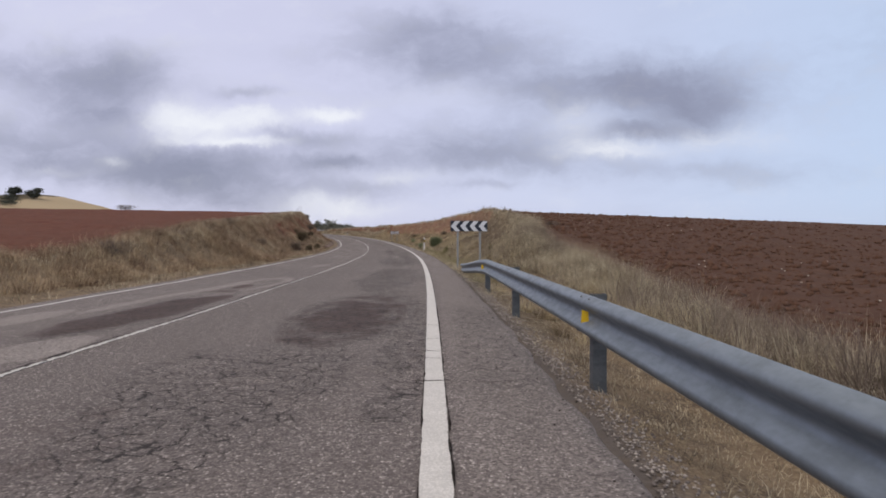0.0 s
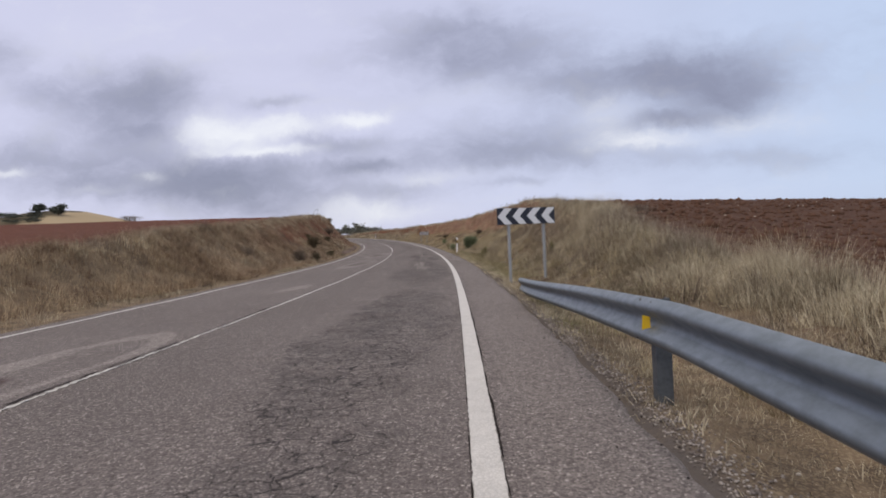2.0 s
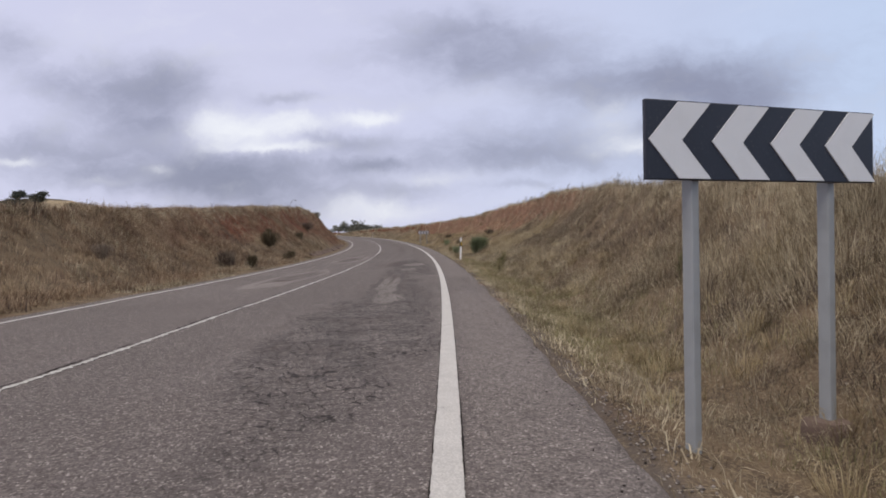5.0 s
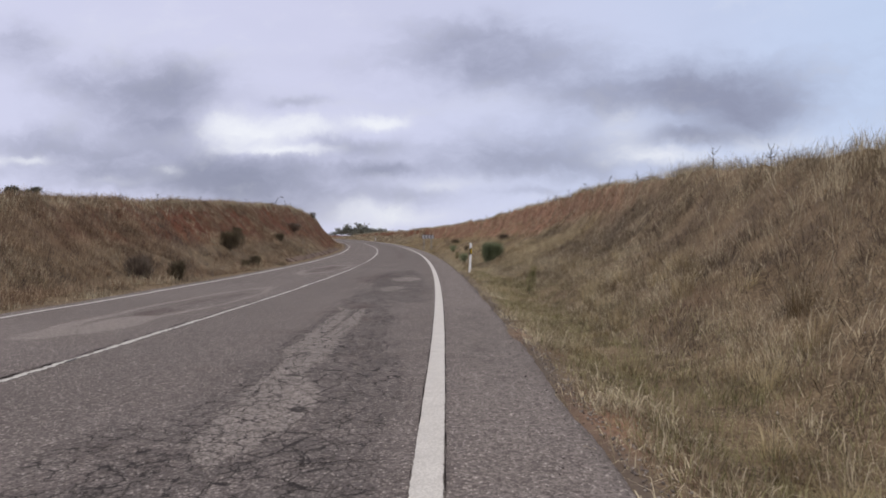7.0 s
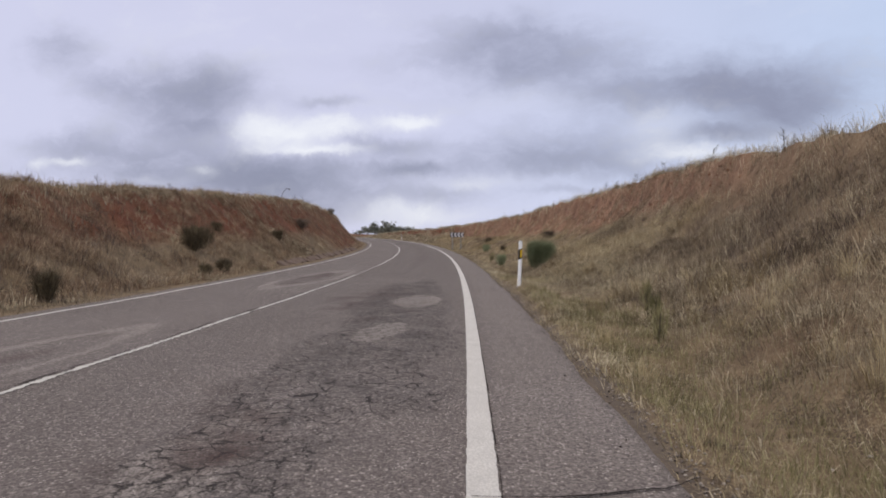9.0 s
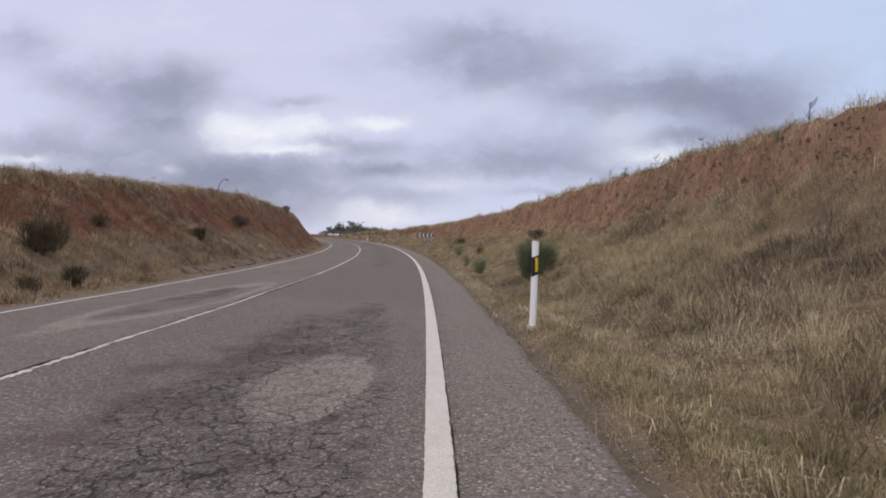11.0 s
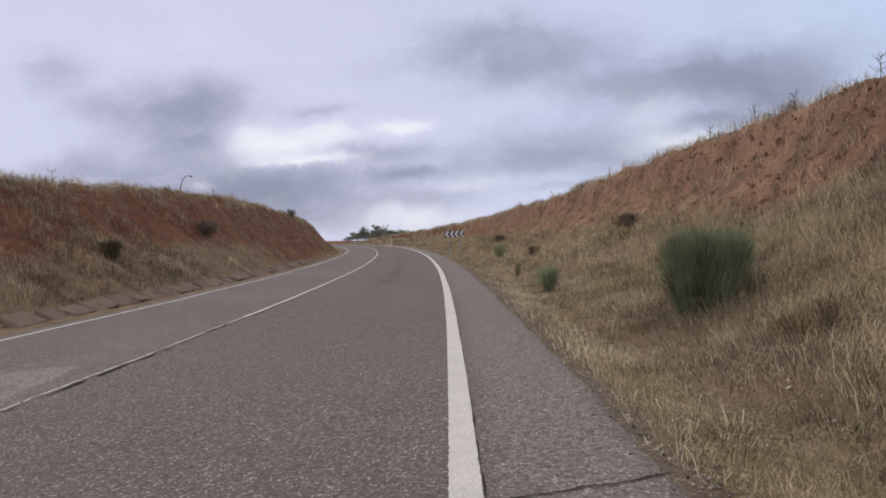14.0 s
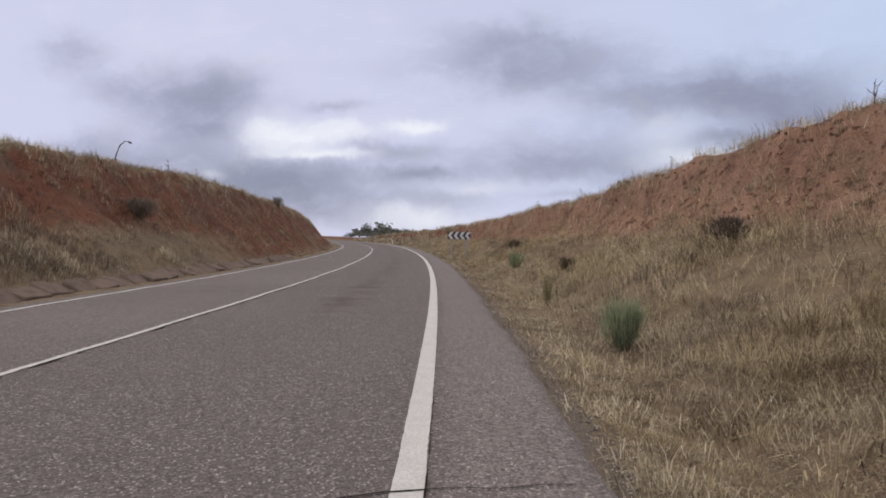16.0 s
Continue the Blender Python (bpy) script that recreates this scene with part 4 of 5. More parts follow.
def scatter(n, s0, s1, u0, u1, keep, near=None):
    """Random s, u in a rectangle, kept by a share 0..1."""
    s, u = rng.uniform(s0, s1, n), rng.uniform(u0, u1, n)
    ok = rng.random(n) < keep(s, u)
    return s[ok], u[ok]


def tufts(name, label, s, u, per, spread, hgt, wid, mat, lean=0.55, tone=(0.5, 0.25), group="", nod=(0.0, 0.0), lift=0.0, sway=0.30):
    m = len(s)
    size = rng.uniform(0.45, 1.3, m)
    sh, uh = np.repeat(s, per), np.repeat(u, per)
    k = len(sh)
    ang, r = rng.uniform(0, 2 * np.pi, k), np.sqrt(rng.random(k)) * spread
    sh, uh = sh + r * np.sin(ang), uh + r * np.cos(ang)
    x, y = plan(sh, uh)
    z = land(sh, uh)[0] - 0.03 + lift * rng.random(k) ** 2
    tl = lean * rng.random(k) ** 0.7
    drift = np.repeat(rng.normal(0, sway, (m, 2)), per, 0) + np.array(nod)
    # lodged in swirls
    turn = 9.0 * fbm(x * 0.8, y * 0.8, 3, 240)
    drift = drift + 0.3 * sway * np.stack([np.cos(turn), np.sin(turn)], 1)
    ln = np.stack([np.cos(ang) * tl, np.sin(ang) * tl], 1) + drift
    ln = ln / np.maximum(1, np.sqrt((ln**2).sum(1)) / 0.96)[:, None]
    h = np.repeat(size, per) * rng.uniform(hgt[0], hgt[1], k) * np.where(uh > 0, 0.55 + 0.45 * fade(uh, 1.8, 3.8), 1.0)
    t = np.clip(np.repeat(rng.normal(tone[0], tone[1] * 1.35, m), per) + rng.normal(0, 0.16, k), 0, 1)
    ob = new(name, blades(name, np.stack([x, y, z], 1), h, rng.uniform(wid[0], wid[1], k), ln, t, mat))
    return tagged(ob, label, "grass", group, "stuff")


def clump(s, u, f=0.35, lo=-0.25, hi=0.35, seed=0):
    x, y = plan(s, u)
    return fade(fbm(x * f, y * f, 4, 200 + seed), lo, hi)


def cutness(s, u):
    return land(s, u, False)[2]


def fieldness(s, u):
    return land(s, u, False)[1]


def crest(side, s):
    if side > 0:
        c = np.interp(s, *RIGHT_CREST)
        return 2.5 + 0.45 * fade(s, 55, 60) * (1 - fade(s, 66, 76)) + np.maximum(np.abs(c) / 0.80, 1.2) + 0.3
    c = np.interp(s, *LEFT_CREST)
    return LEFT_LINE - np.interp(s, [0, 20, 60, 75, 100], [2.3, 2.3, 2.1, 1.8, 1.3]) - np.maximum(c / np.interp(s, [0, 60, 95, 130], [0.55, 0.75, 1.05, 1.1]), 1.5)


def on_bank(s, u):
    """Where tall grass grows on the banks: not on the field, thinly on the bare cuts."""
    _, f, c = land(s, u, False)
    c = c * (1 - np.where(u > 0, 0.45 * (1 - clump(s, u, 0.5, -0.35, 0.05, 81)), 0.9 * (1 - clump(s, u, 0.45, -0.2, 0.25, 82))))
    bare = 0.7 * np.exp(-(((u - 2.35) / 0.42) ** 2)) * fade(s, 50, 57) * (1 - fade(s, 76, 84))
    ditch = np.where(u < -3, fade(s, 62, 66) * (1 - fade(-u, 7.95, 8.3)) * (1 - fade(s, 98, 102)), 0)
    dead = fade(u, 3.3, 4.6) * fade(s, 26, 34) * (1 - fade(s, 52, 62)) * (0.45 + 0.55 * clump(s, u, 0.4, -0.2, 0.3, 85))
    gaps = 0.3 + 0.7 * clump(s, u, 1.5, -0.25, 0.2, 86)
    return (1 - f) * gaps * (1 - 0.8 * dead) * (1 - 0.86 * c) * (1 - 0.85 * bare) * (1 - ditch)


# the right-hand bank: matted dry grass, paler stalks standing out of it, dark dead weeds between
def below_crest(s, u, d=0.5):
    """1 below the top of the right-hand bank, fading to 0 at its rim."""
    return 1 - fade(u, crest(1, s) - d - 0.3, crest(1, s) - d + 0.3)


def dead_zone(s, u):
    """Grey dead weeds fill the upper bank along the middle of the walk, and again beyond the post."""
    return fade(u, 3.2, 4.4) * fade(s, 26, 33) * (1 - fade(s, 50, 58)) + 0.8 * fade(u, 4.6, 5.4) * fade(s, 60, 63) * (1 - fade(s, 69, 72))


s, u = scatter(52000, 2, 66, 2.1, 8.5, lambda s, u: on_bank(s, u) * (0.3 + 0.7 * clump(s, u)))
tufts("grass", "matted dry grass covering the cut bank", s, u, 14, 0.17, (0.12, 0.36), (0.003, 0.007), STRAW, 1.5, (0.55, 0.38), "roadside grass", nod=(-0.38, -0.18), lift=0.16, sway=0.85)
s, u = scatter(7000, 2, 66, 2.4, 8.5, lambda s, u: on_bank(s, u) * clump(s, u, 0.5, -0.05, 0.45, 2))
tufts("grass", "paler standing stalks on the bank", s, u, 12, 0.16, (0.18, 0.40), (0.003, 0.005), PALESTRAW, 1.4, (0.50, 0.26), "roadside grass", nod=(-0.3, -0.1), lift=0.06, sway=0.6)
s, u = scatter(28000, 14, 72, 2.4, 8.5, lambda s, u: (1 - fieldness(s, u)) * (1 - 0.6 * cutness(s, u)) * below_crest(s, u) * np.maximum(0.75 * clump(s, u, 0.45, -0.1, 0.45, 6) * (1 - 0.75 * fade(s, 53, 58)), 0.75 * dead_zone(s, u)) * clump(s, u, 1.1, -0.35, 0.15, 87))
tufts("weeds", "dark dead weeds among the grass of the bank", s, u, 12, 0.18, (0.14, 0.38), (0.004, 0.008), DEADWEED, 1.5, (0.46, 0.28), "roadside grass", nod=(-0.15, 0.0), lift=0.08, sway=0.7)
s, u = scatter(19000, 64, 135, 1.9, 9, lambda s, u: on_bank(s, u) * (0.25 + 0.75 * clump(s, u)))
tufts("grass", "dry grass on the bank below the red cut", s, u, 12, 0.24, (0.16, 0.42), (0.006, 0.013), YELLOWSTRAW, 1.2, (0.70, 0.26), "roadside grass", nod=(-0.25, -0.1), lift=0.12, sway=0.7)
s, u = scatter(5000, 130, 205, 1.9, 8, lambda s, u: (1 - fieldness(s, u)) * (0.3 + 0.7 * clump(s, u)))
tufts("grass", "pale grass on the bank far round the bend", s, u, 10, 0.4, (0.25, 0.6), (0.03, 0.06), PALESTRAW, 0.9, (0.45, 0.25), "roadside grass")
s, u = scatter(3800, 64, 120, 2.2, 8, lambda s, u: on_bank(s, u) * clump(s, u, 0.45, 0.0, 0.5, 6))
tufts("weeds", "dark dead weeds below the red cut", s, u, 10, 0.22, (0.2, 0.5), (0.008, 0.016), DEADWEED, 0.9, (0.5, 0.25), "roadside grass")
s, u = scatter(9000, 6, 80, 2.0, 8.0, lambda s, u: on_bank(s, u) * (0.3 + 0.7 * clump(s, u, 0.6, -0.2, 0.3, 44)))
tufts("grass", "long pale stems fallen across the bank", s, u, 8, 0.18, (0.28, 0.58), (0.003, 0.006), PALESTRAW, 2.0, (0.70, 0.26), "roadside grass", nod=(-0.35, -0.15), lift=0.18, sway=0.6)
s, u = scatter(5500, 53, 68, 2.5, 6.5, lambda s, u: on_bank(s, u) * (1 - dead_zone(s, u)) * (0.3 + 0.7 * clump(s, u, 0.6, -0.25, 0.3, 50)))
tufts("grass", "pale straw lodged over the bank round the post", s, u, 12, 0.18, (0.16, 0.42), (0.003, 0.006), YELLOWSTRAW, 1.5, (0.85, 0.26), "roadside grass", nod=(-0.35, -0.15), lift=0.16, sway=0.6)
# single tussocks arching out of the swale and the lower bank
s, u = scatter(520, 6, 68, 1.5, 4.2, lambda s, u: (0.3 + 0.7 * clump(s, u, 0.8, -0.2, 0.3, 47)) * (1 - 0.7 * np.exp(-(((u - 2.35) / 0.42) ** 2)) * fade(s, 50, 57)))
tufts("tussock", "arching tussocks of straw-yellow grass", s, u, 85, 0.10, (0.26, 0.55), (0.003, 0.006), YELLOWSTRAW, 1.15, (0.62, 0.26), "roadside grass", sway=0.16)
# thin growth on the bare cuts
s, u = scatter(5000, 44, 130, 4.0, 8.5, lambda s, u: cutness(s, u) * clump(s, u, 0.8, 0.05, 0.45, 15))
tufts("weeds", "sparse dry weeds clinging to the red cut", s, u, 9, 0.13, (0.10, 0.32), (0.006, 0.013), GREYSTRAW, 0.8, (0.45, 0.25), "roadside grass")
# tall stalks beside the guardrail and along the field
s, u = scatter(9000, 1, 34, 3.2, 6.6, lambda s, u: (1 - fieldness(s, u)) * (0.2 + 0.8 * clump(s, u, 0.5, -0.3, 0.2, 4)))
tufts("grass", "tall straw-coloured stalks along the field's edge", s, u, 15, 0.17, (0.28, 0.70), (0.003, 0.006), PALESTRAW, 0.9, (0.50, 0.30), "roadside grass", nod=(-0.12, 0.05), sway=0.4)
s, u = scatter(1000, 1, 19, 4.0, 6.6, lambda s, u: (1 - fade(fieldness(s, u), 0.2, 0.8)) * clump(s, u, 0.7, -0.15, 0.3, 48))
tufts("grass", "high feathery plumes of pale grass along the field's edge", s, u, 46, 0.22, (0.42, 0.82), (0.003, 0.006), PALESTRAW, 0.62, (0.50, 0.2), "roadside grass", sway=0.14)
s, u = scatter(5200, 3, 30, 2.8, 6.2, lambda s, u: (1 - fieldness(s, u)) * np.maximum(clump(s, u, 0.55, 0.0, 0.4, 22), np.exp(-(((s - 8.5) / 2.6) ** 2 + ((u - 3.9) / 0.8) ** 2))))
tufts("weeds", "brown dead weeds beside the stalks", s, u, 15, 0.2, (0.3, 0.75), (0.004, 0.008), DEADWEED, 0.7, (0.72, 0.22), "roadside grass", sway=0.3)
# short dry verge beside the asphalt
s, u = scatter(20000, -1, 72, 1.02, 2.9, lambda s, u: (0.35 + 0.65 * clump(s, u, 0.9, -0.15, 0.4, 7)) * (0.25 + 0.75 * fade(u, 1.0, 1.45)) * (1 - (1 - fade(u, 1.02, 1.18)) * (1 - fade(s, 8, 15))) * (1 - np.exp(-(((s - 37.9) / 1.0) ** 2 + ((u - 1.2) / 0.3) ** 2))) * (1 - np.exp(-(((s - 34.1) / 0.8) ** 2 + ((u - 1.22) / 0.3) ** 2))) * (1 - 0.7 * fade(s, 54, 60) * fade(u, 1.7, 2.1)))
tufts("grass", "short trampled straw on the verge", s, u, 13, 0.15, (0.05, 0.20), (0.002, 0.005), STRAW, 1.6, (0.62, 0.30), "roadside grass", lift=0.05)
s, u = scatter(8000, 70, 140, 1.02, 3.0, lambda s, u: 0.25 + 0.75 * clump(s, u, 0.9, -0.2, 0.3, 7))
tufts("grass", "short straw on the verge round the bend", s, u, 9, 0.2, (0.07, 0.26), (0.008, 0.018), STRAW, 0.9, (0.6, 0.22), "roadside grass")
s, u = scatter(6500, 40, 68, 1.0, 1.8, lambda s, u: (0.4 + 0.6 * clump(s, u, 0.8, -0.2, 0.3, 17)) * (1 - 0.5 * fade(u, 1.3, 1.9)))
tufts("grass", "yellow grass fringing the asphalt", s, u, 16, 0.13, (0.06, 0.20), (0.002, 0.005), YELLOWSTRAW, 1.2, (0.72, 0.26), "roadside grass")
# flat-lying litter at the asphalt's edge
s, u = scatter(6000, 0, 70, 0.98, 1.7, lambda s, u: (0.15 + 0.85 * clump(s, u, 1.1, -0.1, 0.35, 71)) * fade(s, 10, 24))
tufts("straw_litter", "broken pale straw lying along the asphalt's edge", s, u, 8, 0.16, (0.14, 0.42), (0.005, 0.010), PALESTRAW, 3.0, (0.6, 0.22), "roadside grass", lift=0.03)
# bare litter under the broom
s, u = scatter(8000, 55, 70, 1.7, 4.2, lambda s, u: clump(s, u, 0.7, -0.3, 0.2, 83) * np.exp(-(((u - 2.6) / 0.7) ** 2)))
tufts("weeds", "grey-brown dead stems lying on bare soil", s, u, 10, 0.2, (0.08, 0.26), (0.003, 0.006), DEADWEED, 2.4, (0.55, 0.35), "roadside grass")
s, u = scatter(5200, 53, 70, 1.75, 4.0, lambda s, u: 0.25 + 0.75 * clump(s, u, 0.9, -0.2, 0.3, 84))
tufts("straw_litter", "tangled pale stems lying in the hollow below the broom", s, u, 9, 0.2, (0.12, 0.40), (0.003, 0.006), STRAW, 3.0, (0.55, 0.42), "roadside grass", lift=0.07, sway=0.6)
# green weeds in the swale
s, u = scatter(7500, 16, 62, 1.15, 3.0, lambda s, u: np.maximum(clump(s, u, 0.5, -0.1, 0.4, 9), 0.8 * fade(s, 26, 30) * (1 - fade(s, 43, 47))) * (1 - 0.75 * fade(u, 2.0, 2.8)))
tufts("weeds", "dull green weeds among the straw in the ditch", s, u, 15, 0.16, (0.12, 0.36), (0.003, 0.007), GREEN, 0.95, (0.6, 0.25), "roadside grass")
# left-hand bank
s, u = scatter(9000, 34, 84, -13.5, -7.3, lambda s, u: on_bank(s, u) * clump(s, u, 0.5, 0.0, 0.45, 61))
tufts("grass", "yellow straw in tufts on the far bank", s, u, 11, 0.2, (0.16, 0.42), (0.007, 0.014), STRAW, 0.95, (0.72, 0.22), "roadside grass", lift=0.06)
s, u = scatter(14000, 3, 36, -13.5, -7.9, lambda s, u: on_bank(s, u) * (0.35 + 0.65 * clump(s, u, 0.4, -0.3, 0.3, 12)))
tufts("grass", "tall yellowed grass on the low bank", s, u, 12, 0.22, (0.20, 0.52), (0.005, 0.011), BROWNSTRAW, 1.1, (0.55, 0.32), "roadside grass", nod=(0.1, 0), sway=0.45)
s, u = scatter(22000, 32, 78, -13.5, -7.2, lambda s, u: on_bank(s, u) * (0.25 + 0.75 * clump(s, u, 0.4, -0.3, 0.3, 12)))
tufts("grass", "brown dry grass covering the far bank", s, u, 11, 0.22, (0.14, 0.40), (0.006, 0.012), GREYSTRAW, 1.2, (0.5, 0.30), "roadside grass", nod=(0.2, -0.1), lift=0.12, sway=0.7)
s, u = scatter(9000, 26, 80, -13.5, -7.2, lambda s, u: on_bank(s, u) * clump(s, u, 0.45, 0.0, 0.45, 26))
tufts("weeds", "dark dead weeds on the far bank", s, u, 11, 0.22, (0.16, 0.42), (0.008, 0.015), DEADWEED, 0.75, (0.5, 0.25), "roadside grass")
s, u = scatter(11000, 76, 132, -13.5, -7.1, lambda s, u: on_bank(s, u) * (0.2 + 0.8 * clump(s, u, 0.4, -0.2, 0.35, 12)))
tufts("grass", "dry grass on the red bank in the bend", s, u, 10, 0.24, (0.14, 0.36), (0.009, 0.018), GREYSTRAW, 1.1, (0.50, 0.28), "roadside grass")
s, u = scatter(6500, 48, 120, -13.5, -7.4, lambda s, u: cutness(s, u) * clump(s, u, 0.45, -0.1, 0.35, 88))
tufts("grass", "brown grass scattered over the red soil of the far bank", s, u, 10, 0.22, (0.12, 0.34), (0.008, 0.016), GREYSTRAW, 1.2, (0.45, 0.3), "roadside grass", nod=(0.2, -0.1), sway=0.6)
s, u = scatter(6000, 40, 130, -13.5, -7.4, lambda s, u: cutness(s, u) * clump(s, u, 0.7, 0.0, 0.45, 16))
tufts("weeds", "sparse weeds on the bare red soil of the far bank", s, u, 9, 0.16, (0.10, 0.30), (0.008, 0.016), DEADWEED, 0.8, (0.6, 0.25), "roadside grass")
s, u = scatter(4600, 2, 64, -8.4, -6.8, lambda s, u: clump(s, u, 0.6, -0.1, 0.4, 19) * (0.35 + 0.65 * fade(s, 30, 40)))
tufts("grass", "short yellow grass along the far verge", s, u, 11, 0.2, (0.08, 0.24), (0.007, 0.013), STRAW, 0.8, (0.5, 0.22), "roadside grass")


for side, thick in ((1, 3800), (-1, 4200)):
    s = rng.uniform(8, 150, thick)
    u = crest(side, s) + side * rng.normal(0.0, 0.28, len(s))
    ok = rng.random(len(s)) < 0.25 + 0.75 * clump(s, u, 0.35, -0.2, 0.3, 28 + side)
    tufts("grass", "fringe of pale dry grass along the top of the bank", s[ok], u[ok], 10, 0.15, (0.12, 0.36 if side > 0 else 0.44), (0.006, 0.013), PALESTRAW, 0.55, (0.5, 0.24), "roadside grass")
s = rng.uniform(18, 47, 1500)
u = crest(1, s) + rng.normal(-0.05, 0.30, len(s))
ok = rng.random(len(s)) < clump(s, u, 0.6, -0.3, 0.25, 49)
tufts("grass", "tall grey-blond stalks standing on the rim", s[ok], u[ok], 16, 0.16, (0.14, 0.44), (0.003, 0.007), PALESTRAW, 0.7, (0.40, 0.26), "roadside grass", sway=0.2)


# ---- loose stones, clods ----
def pebbles(name, label, s, u, size, mat, category, sink=0.3):
    """Small rough eight-sided stones, all in one mesh."""
    n = len(s)
    x, y = plan(s, u)
    z = land(s, u)[0]
    on_road = u < EDGE
    z = np.where(on_road, road_top(s, u), z)
    r = size * rng.uniform(0.45, 1.2, n)
    shape = np.array([(1, 0, 0), (0, 1, 0), (-1, 0, 0), (0, -1, 0), (0, 0, 0.7), (0, 0, -0.7)], float)
    co = shape[None] * rng.uniform(0.6, 1.25, (n, 6, 1))
    a = rng.uniform(0, 2 * np.pi, n)
    c, d = np.cos(a)[:, None], np.sin(a)[:, None]
    co = np.stack([co[..., 0] * c - co[..., 1] * d, co[..., 0] * d + co[..., 1] * c, co[..., 2] + sink], -1) * r[:, None, None]
    co += np.stack([x, y, z], 1)[:, None]
    tri = np.array([(0, 1, 4), (1, 2, 4), (2, 3, 4), (3, 0, 4), (1, 0, 5), (2, 1, 5), (3, 2, 5), (0, 3, 5)])
    faces = (np.arange(n)[:, None, None] * 6 + tri[None]).reshape(-1, 3)
    return tagged(new(name, quick_mesh(name, co.reshape(-1, 3), faces, [mat])), label, category, kind="stuff")


GRAVEL = plain_material("grey_gravel", (0.16, 0.135, 0.125), 0.95, 0.15, 0.6, 12.0, 0.4)
s = np.concatenate([rng.uniform(-1, 70, 6500), rng.uniform(0, 20, 5000)])
u = EDGE + 0.02 + np.abs(rng.normal(0, 0.12, len(s))) * (1 + 0.35 * (s < 20))
pebbles("gravel", "loose grey gravel and crumbs along the asphalt's edge", s[::2], u[::2], 0.013, GRAVEL, "gravel")
pebbles("gravel", "pale chippings along the asphalt's edge", s[1::2], u[1::2], 0.011, CONCRETE, "gravel")
s = rng.uniform(0, 62, 500)
u = EDGE - np.abs(rng.normal(0, 0.16, len(s)))
pebbles("gravel", "stray crumbs of asphalt on the shoulder", s, u, 0.009, GAP, "gravel")
s = rng.uniform(0, 66, 900)
u = rng.uniform(1.0, 5.5, len(s))
pebbles("stones", "pale stones scattered over the verge and bank", s, u, 0.018, STONE, "stones")
s, u = rng.uniform(0, 60, 12000), 6.0 + rng.exponential(10.0, 12000)
ok = fieldness(s, u) > 0.6
pebbles("clods", "red-brown clods of the ploughed field", s[ok], u[ok], 0.075 * rng.lognormal(0, 0.45, int(ok.sum())), CLOD, "clods", 0.0)
s, u = rng.uniform(2, 50, 160), 7.0 + rng.exponential(9.0, 160)
pebbles("stones", "pale stones turned up in the ploughed field", s, u, 0.04, STONE, "stones")
s, u = rng.uniform(5, 60, 5000), -9.5 - rng.exponential(7.0, 5000)
ok = fieldness(s, u) > 0.6
pebbles("clods", "red-brown clods of the field across the road", s[ok], u[ok], 0.09, CLOD, "clods", 0.1)
s = rng.uniform(46, 110, 1500)
u = crest(1, s) - np.abs(rng.normal(0, 1.1, len(s)))
ok = cutness(s, u) > 0.4
pebbles("clods", "lumps of red earth in the cut", s[ok], u[ok], 0.05, RED_LUMP, "clods", -0.1)


# ---- the lined ditch across the road ----
def ditch_slabs():
    ditch = thing("ditch_lining", "weathered concrete slabs lining a shallow ditch", "ditch", kind="structure")
    shared = []
    for k in range(3):
        bm = box(bmesh.new(), (0.46, 0.80, 0.12), None, 0.035)
        for v in bm.verts:
            v.co += 0.05 * noise.noise_vector(v.co * 4 + Vector((k * 7, 0, 0)))
        me = bpy.data.meshes.new("slab")
        bm.to_mesh(me)
        bm.free()
        me.materials.append(DIRTY_CONCRETE)
        shared.append(me)
    for i in range(36):
        s = 66.5 + i * 0.90 + 0.02 * math.sin(i * 2.7)
        u = -7.42 + 0.04 * math.sin(i * 1.9) + 0.006 * i
        x, y = plan(s, u)
        ob = new("slab", shared[i % 3])
        ob.parent = ditch
        ob.matrix_world = Matrix.Translation((x, y, float(road_z(s)) + 0.02 + 0.025 * math.sin(i * 5.1))) @ Matrix.Rotation(heading(s) + 0.03 * math.sin(i * 3.3), 4, "Z") @ pose(0, 0, 0, 5 * math.sin(i * 4.7), 28 + 8 * math.sin(i * 2.1), 5 * math.sin(i * 1.3))


ditch_slabs()


# ---- shrubs ----
def tube(bm, pts, radii, sides=6):
    rings = []
    for i, (p, r) in enumerate(zip(pts, radii)):
        d = (pts[min(i + 1, len(pts) - 1)] - pts[max(i - 1, 0)]).normalized()
        q = d.to_track_quat("Z", "Y")
        rings.append([bm.verts.new(p + q @ Vector((r * math.cos(a), r * math.sin(a), 0))) for a in np.linspace(0, 2 * np.pi, sides, endpoint=False)])
    for a, b in zip(rings, rings[1:]):
        for i in range(sides):
            bm.faces.new((a[i], a[(i + 1) % sides], b[(i + 1) % sides], b[i]))
    bm.faces.new(rings[0][::-1]), bm.faces.new(rings[-1])
    return bm


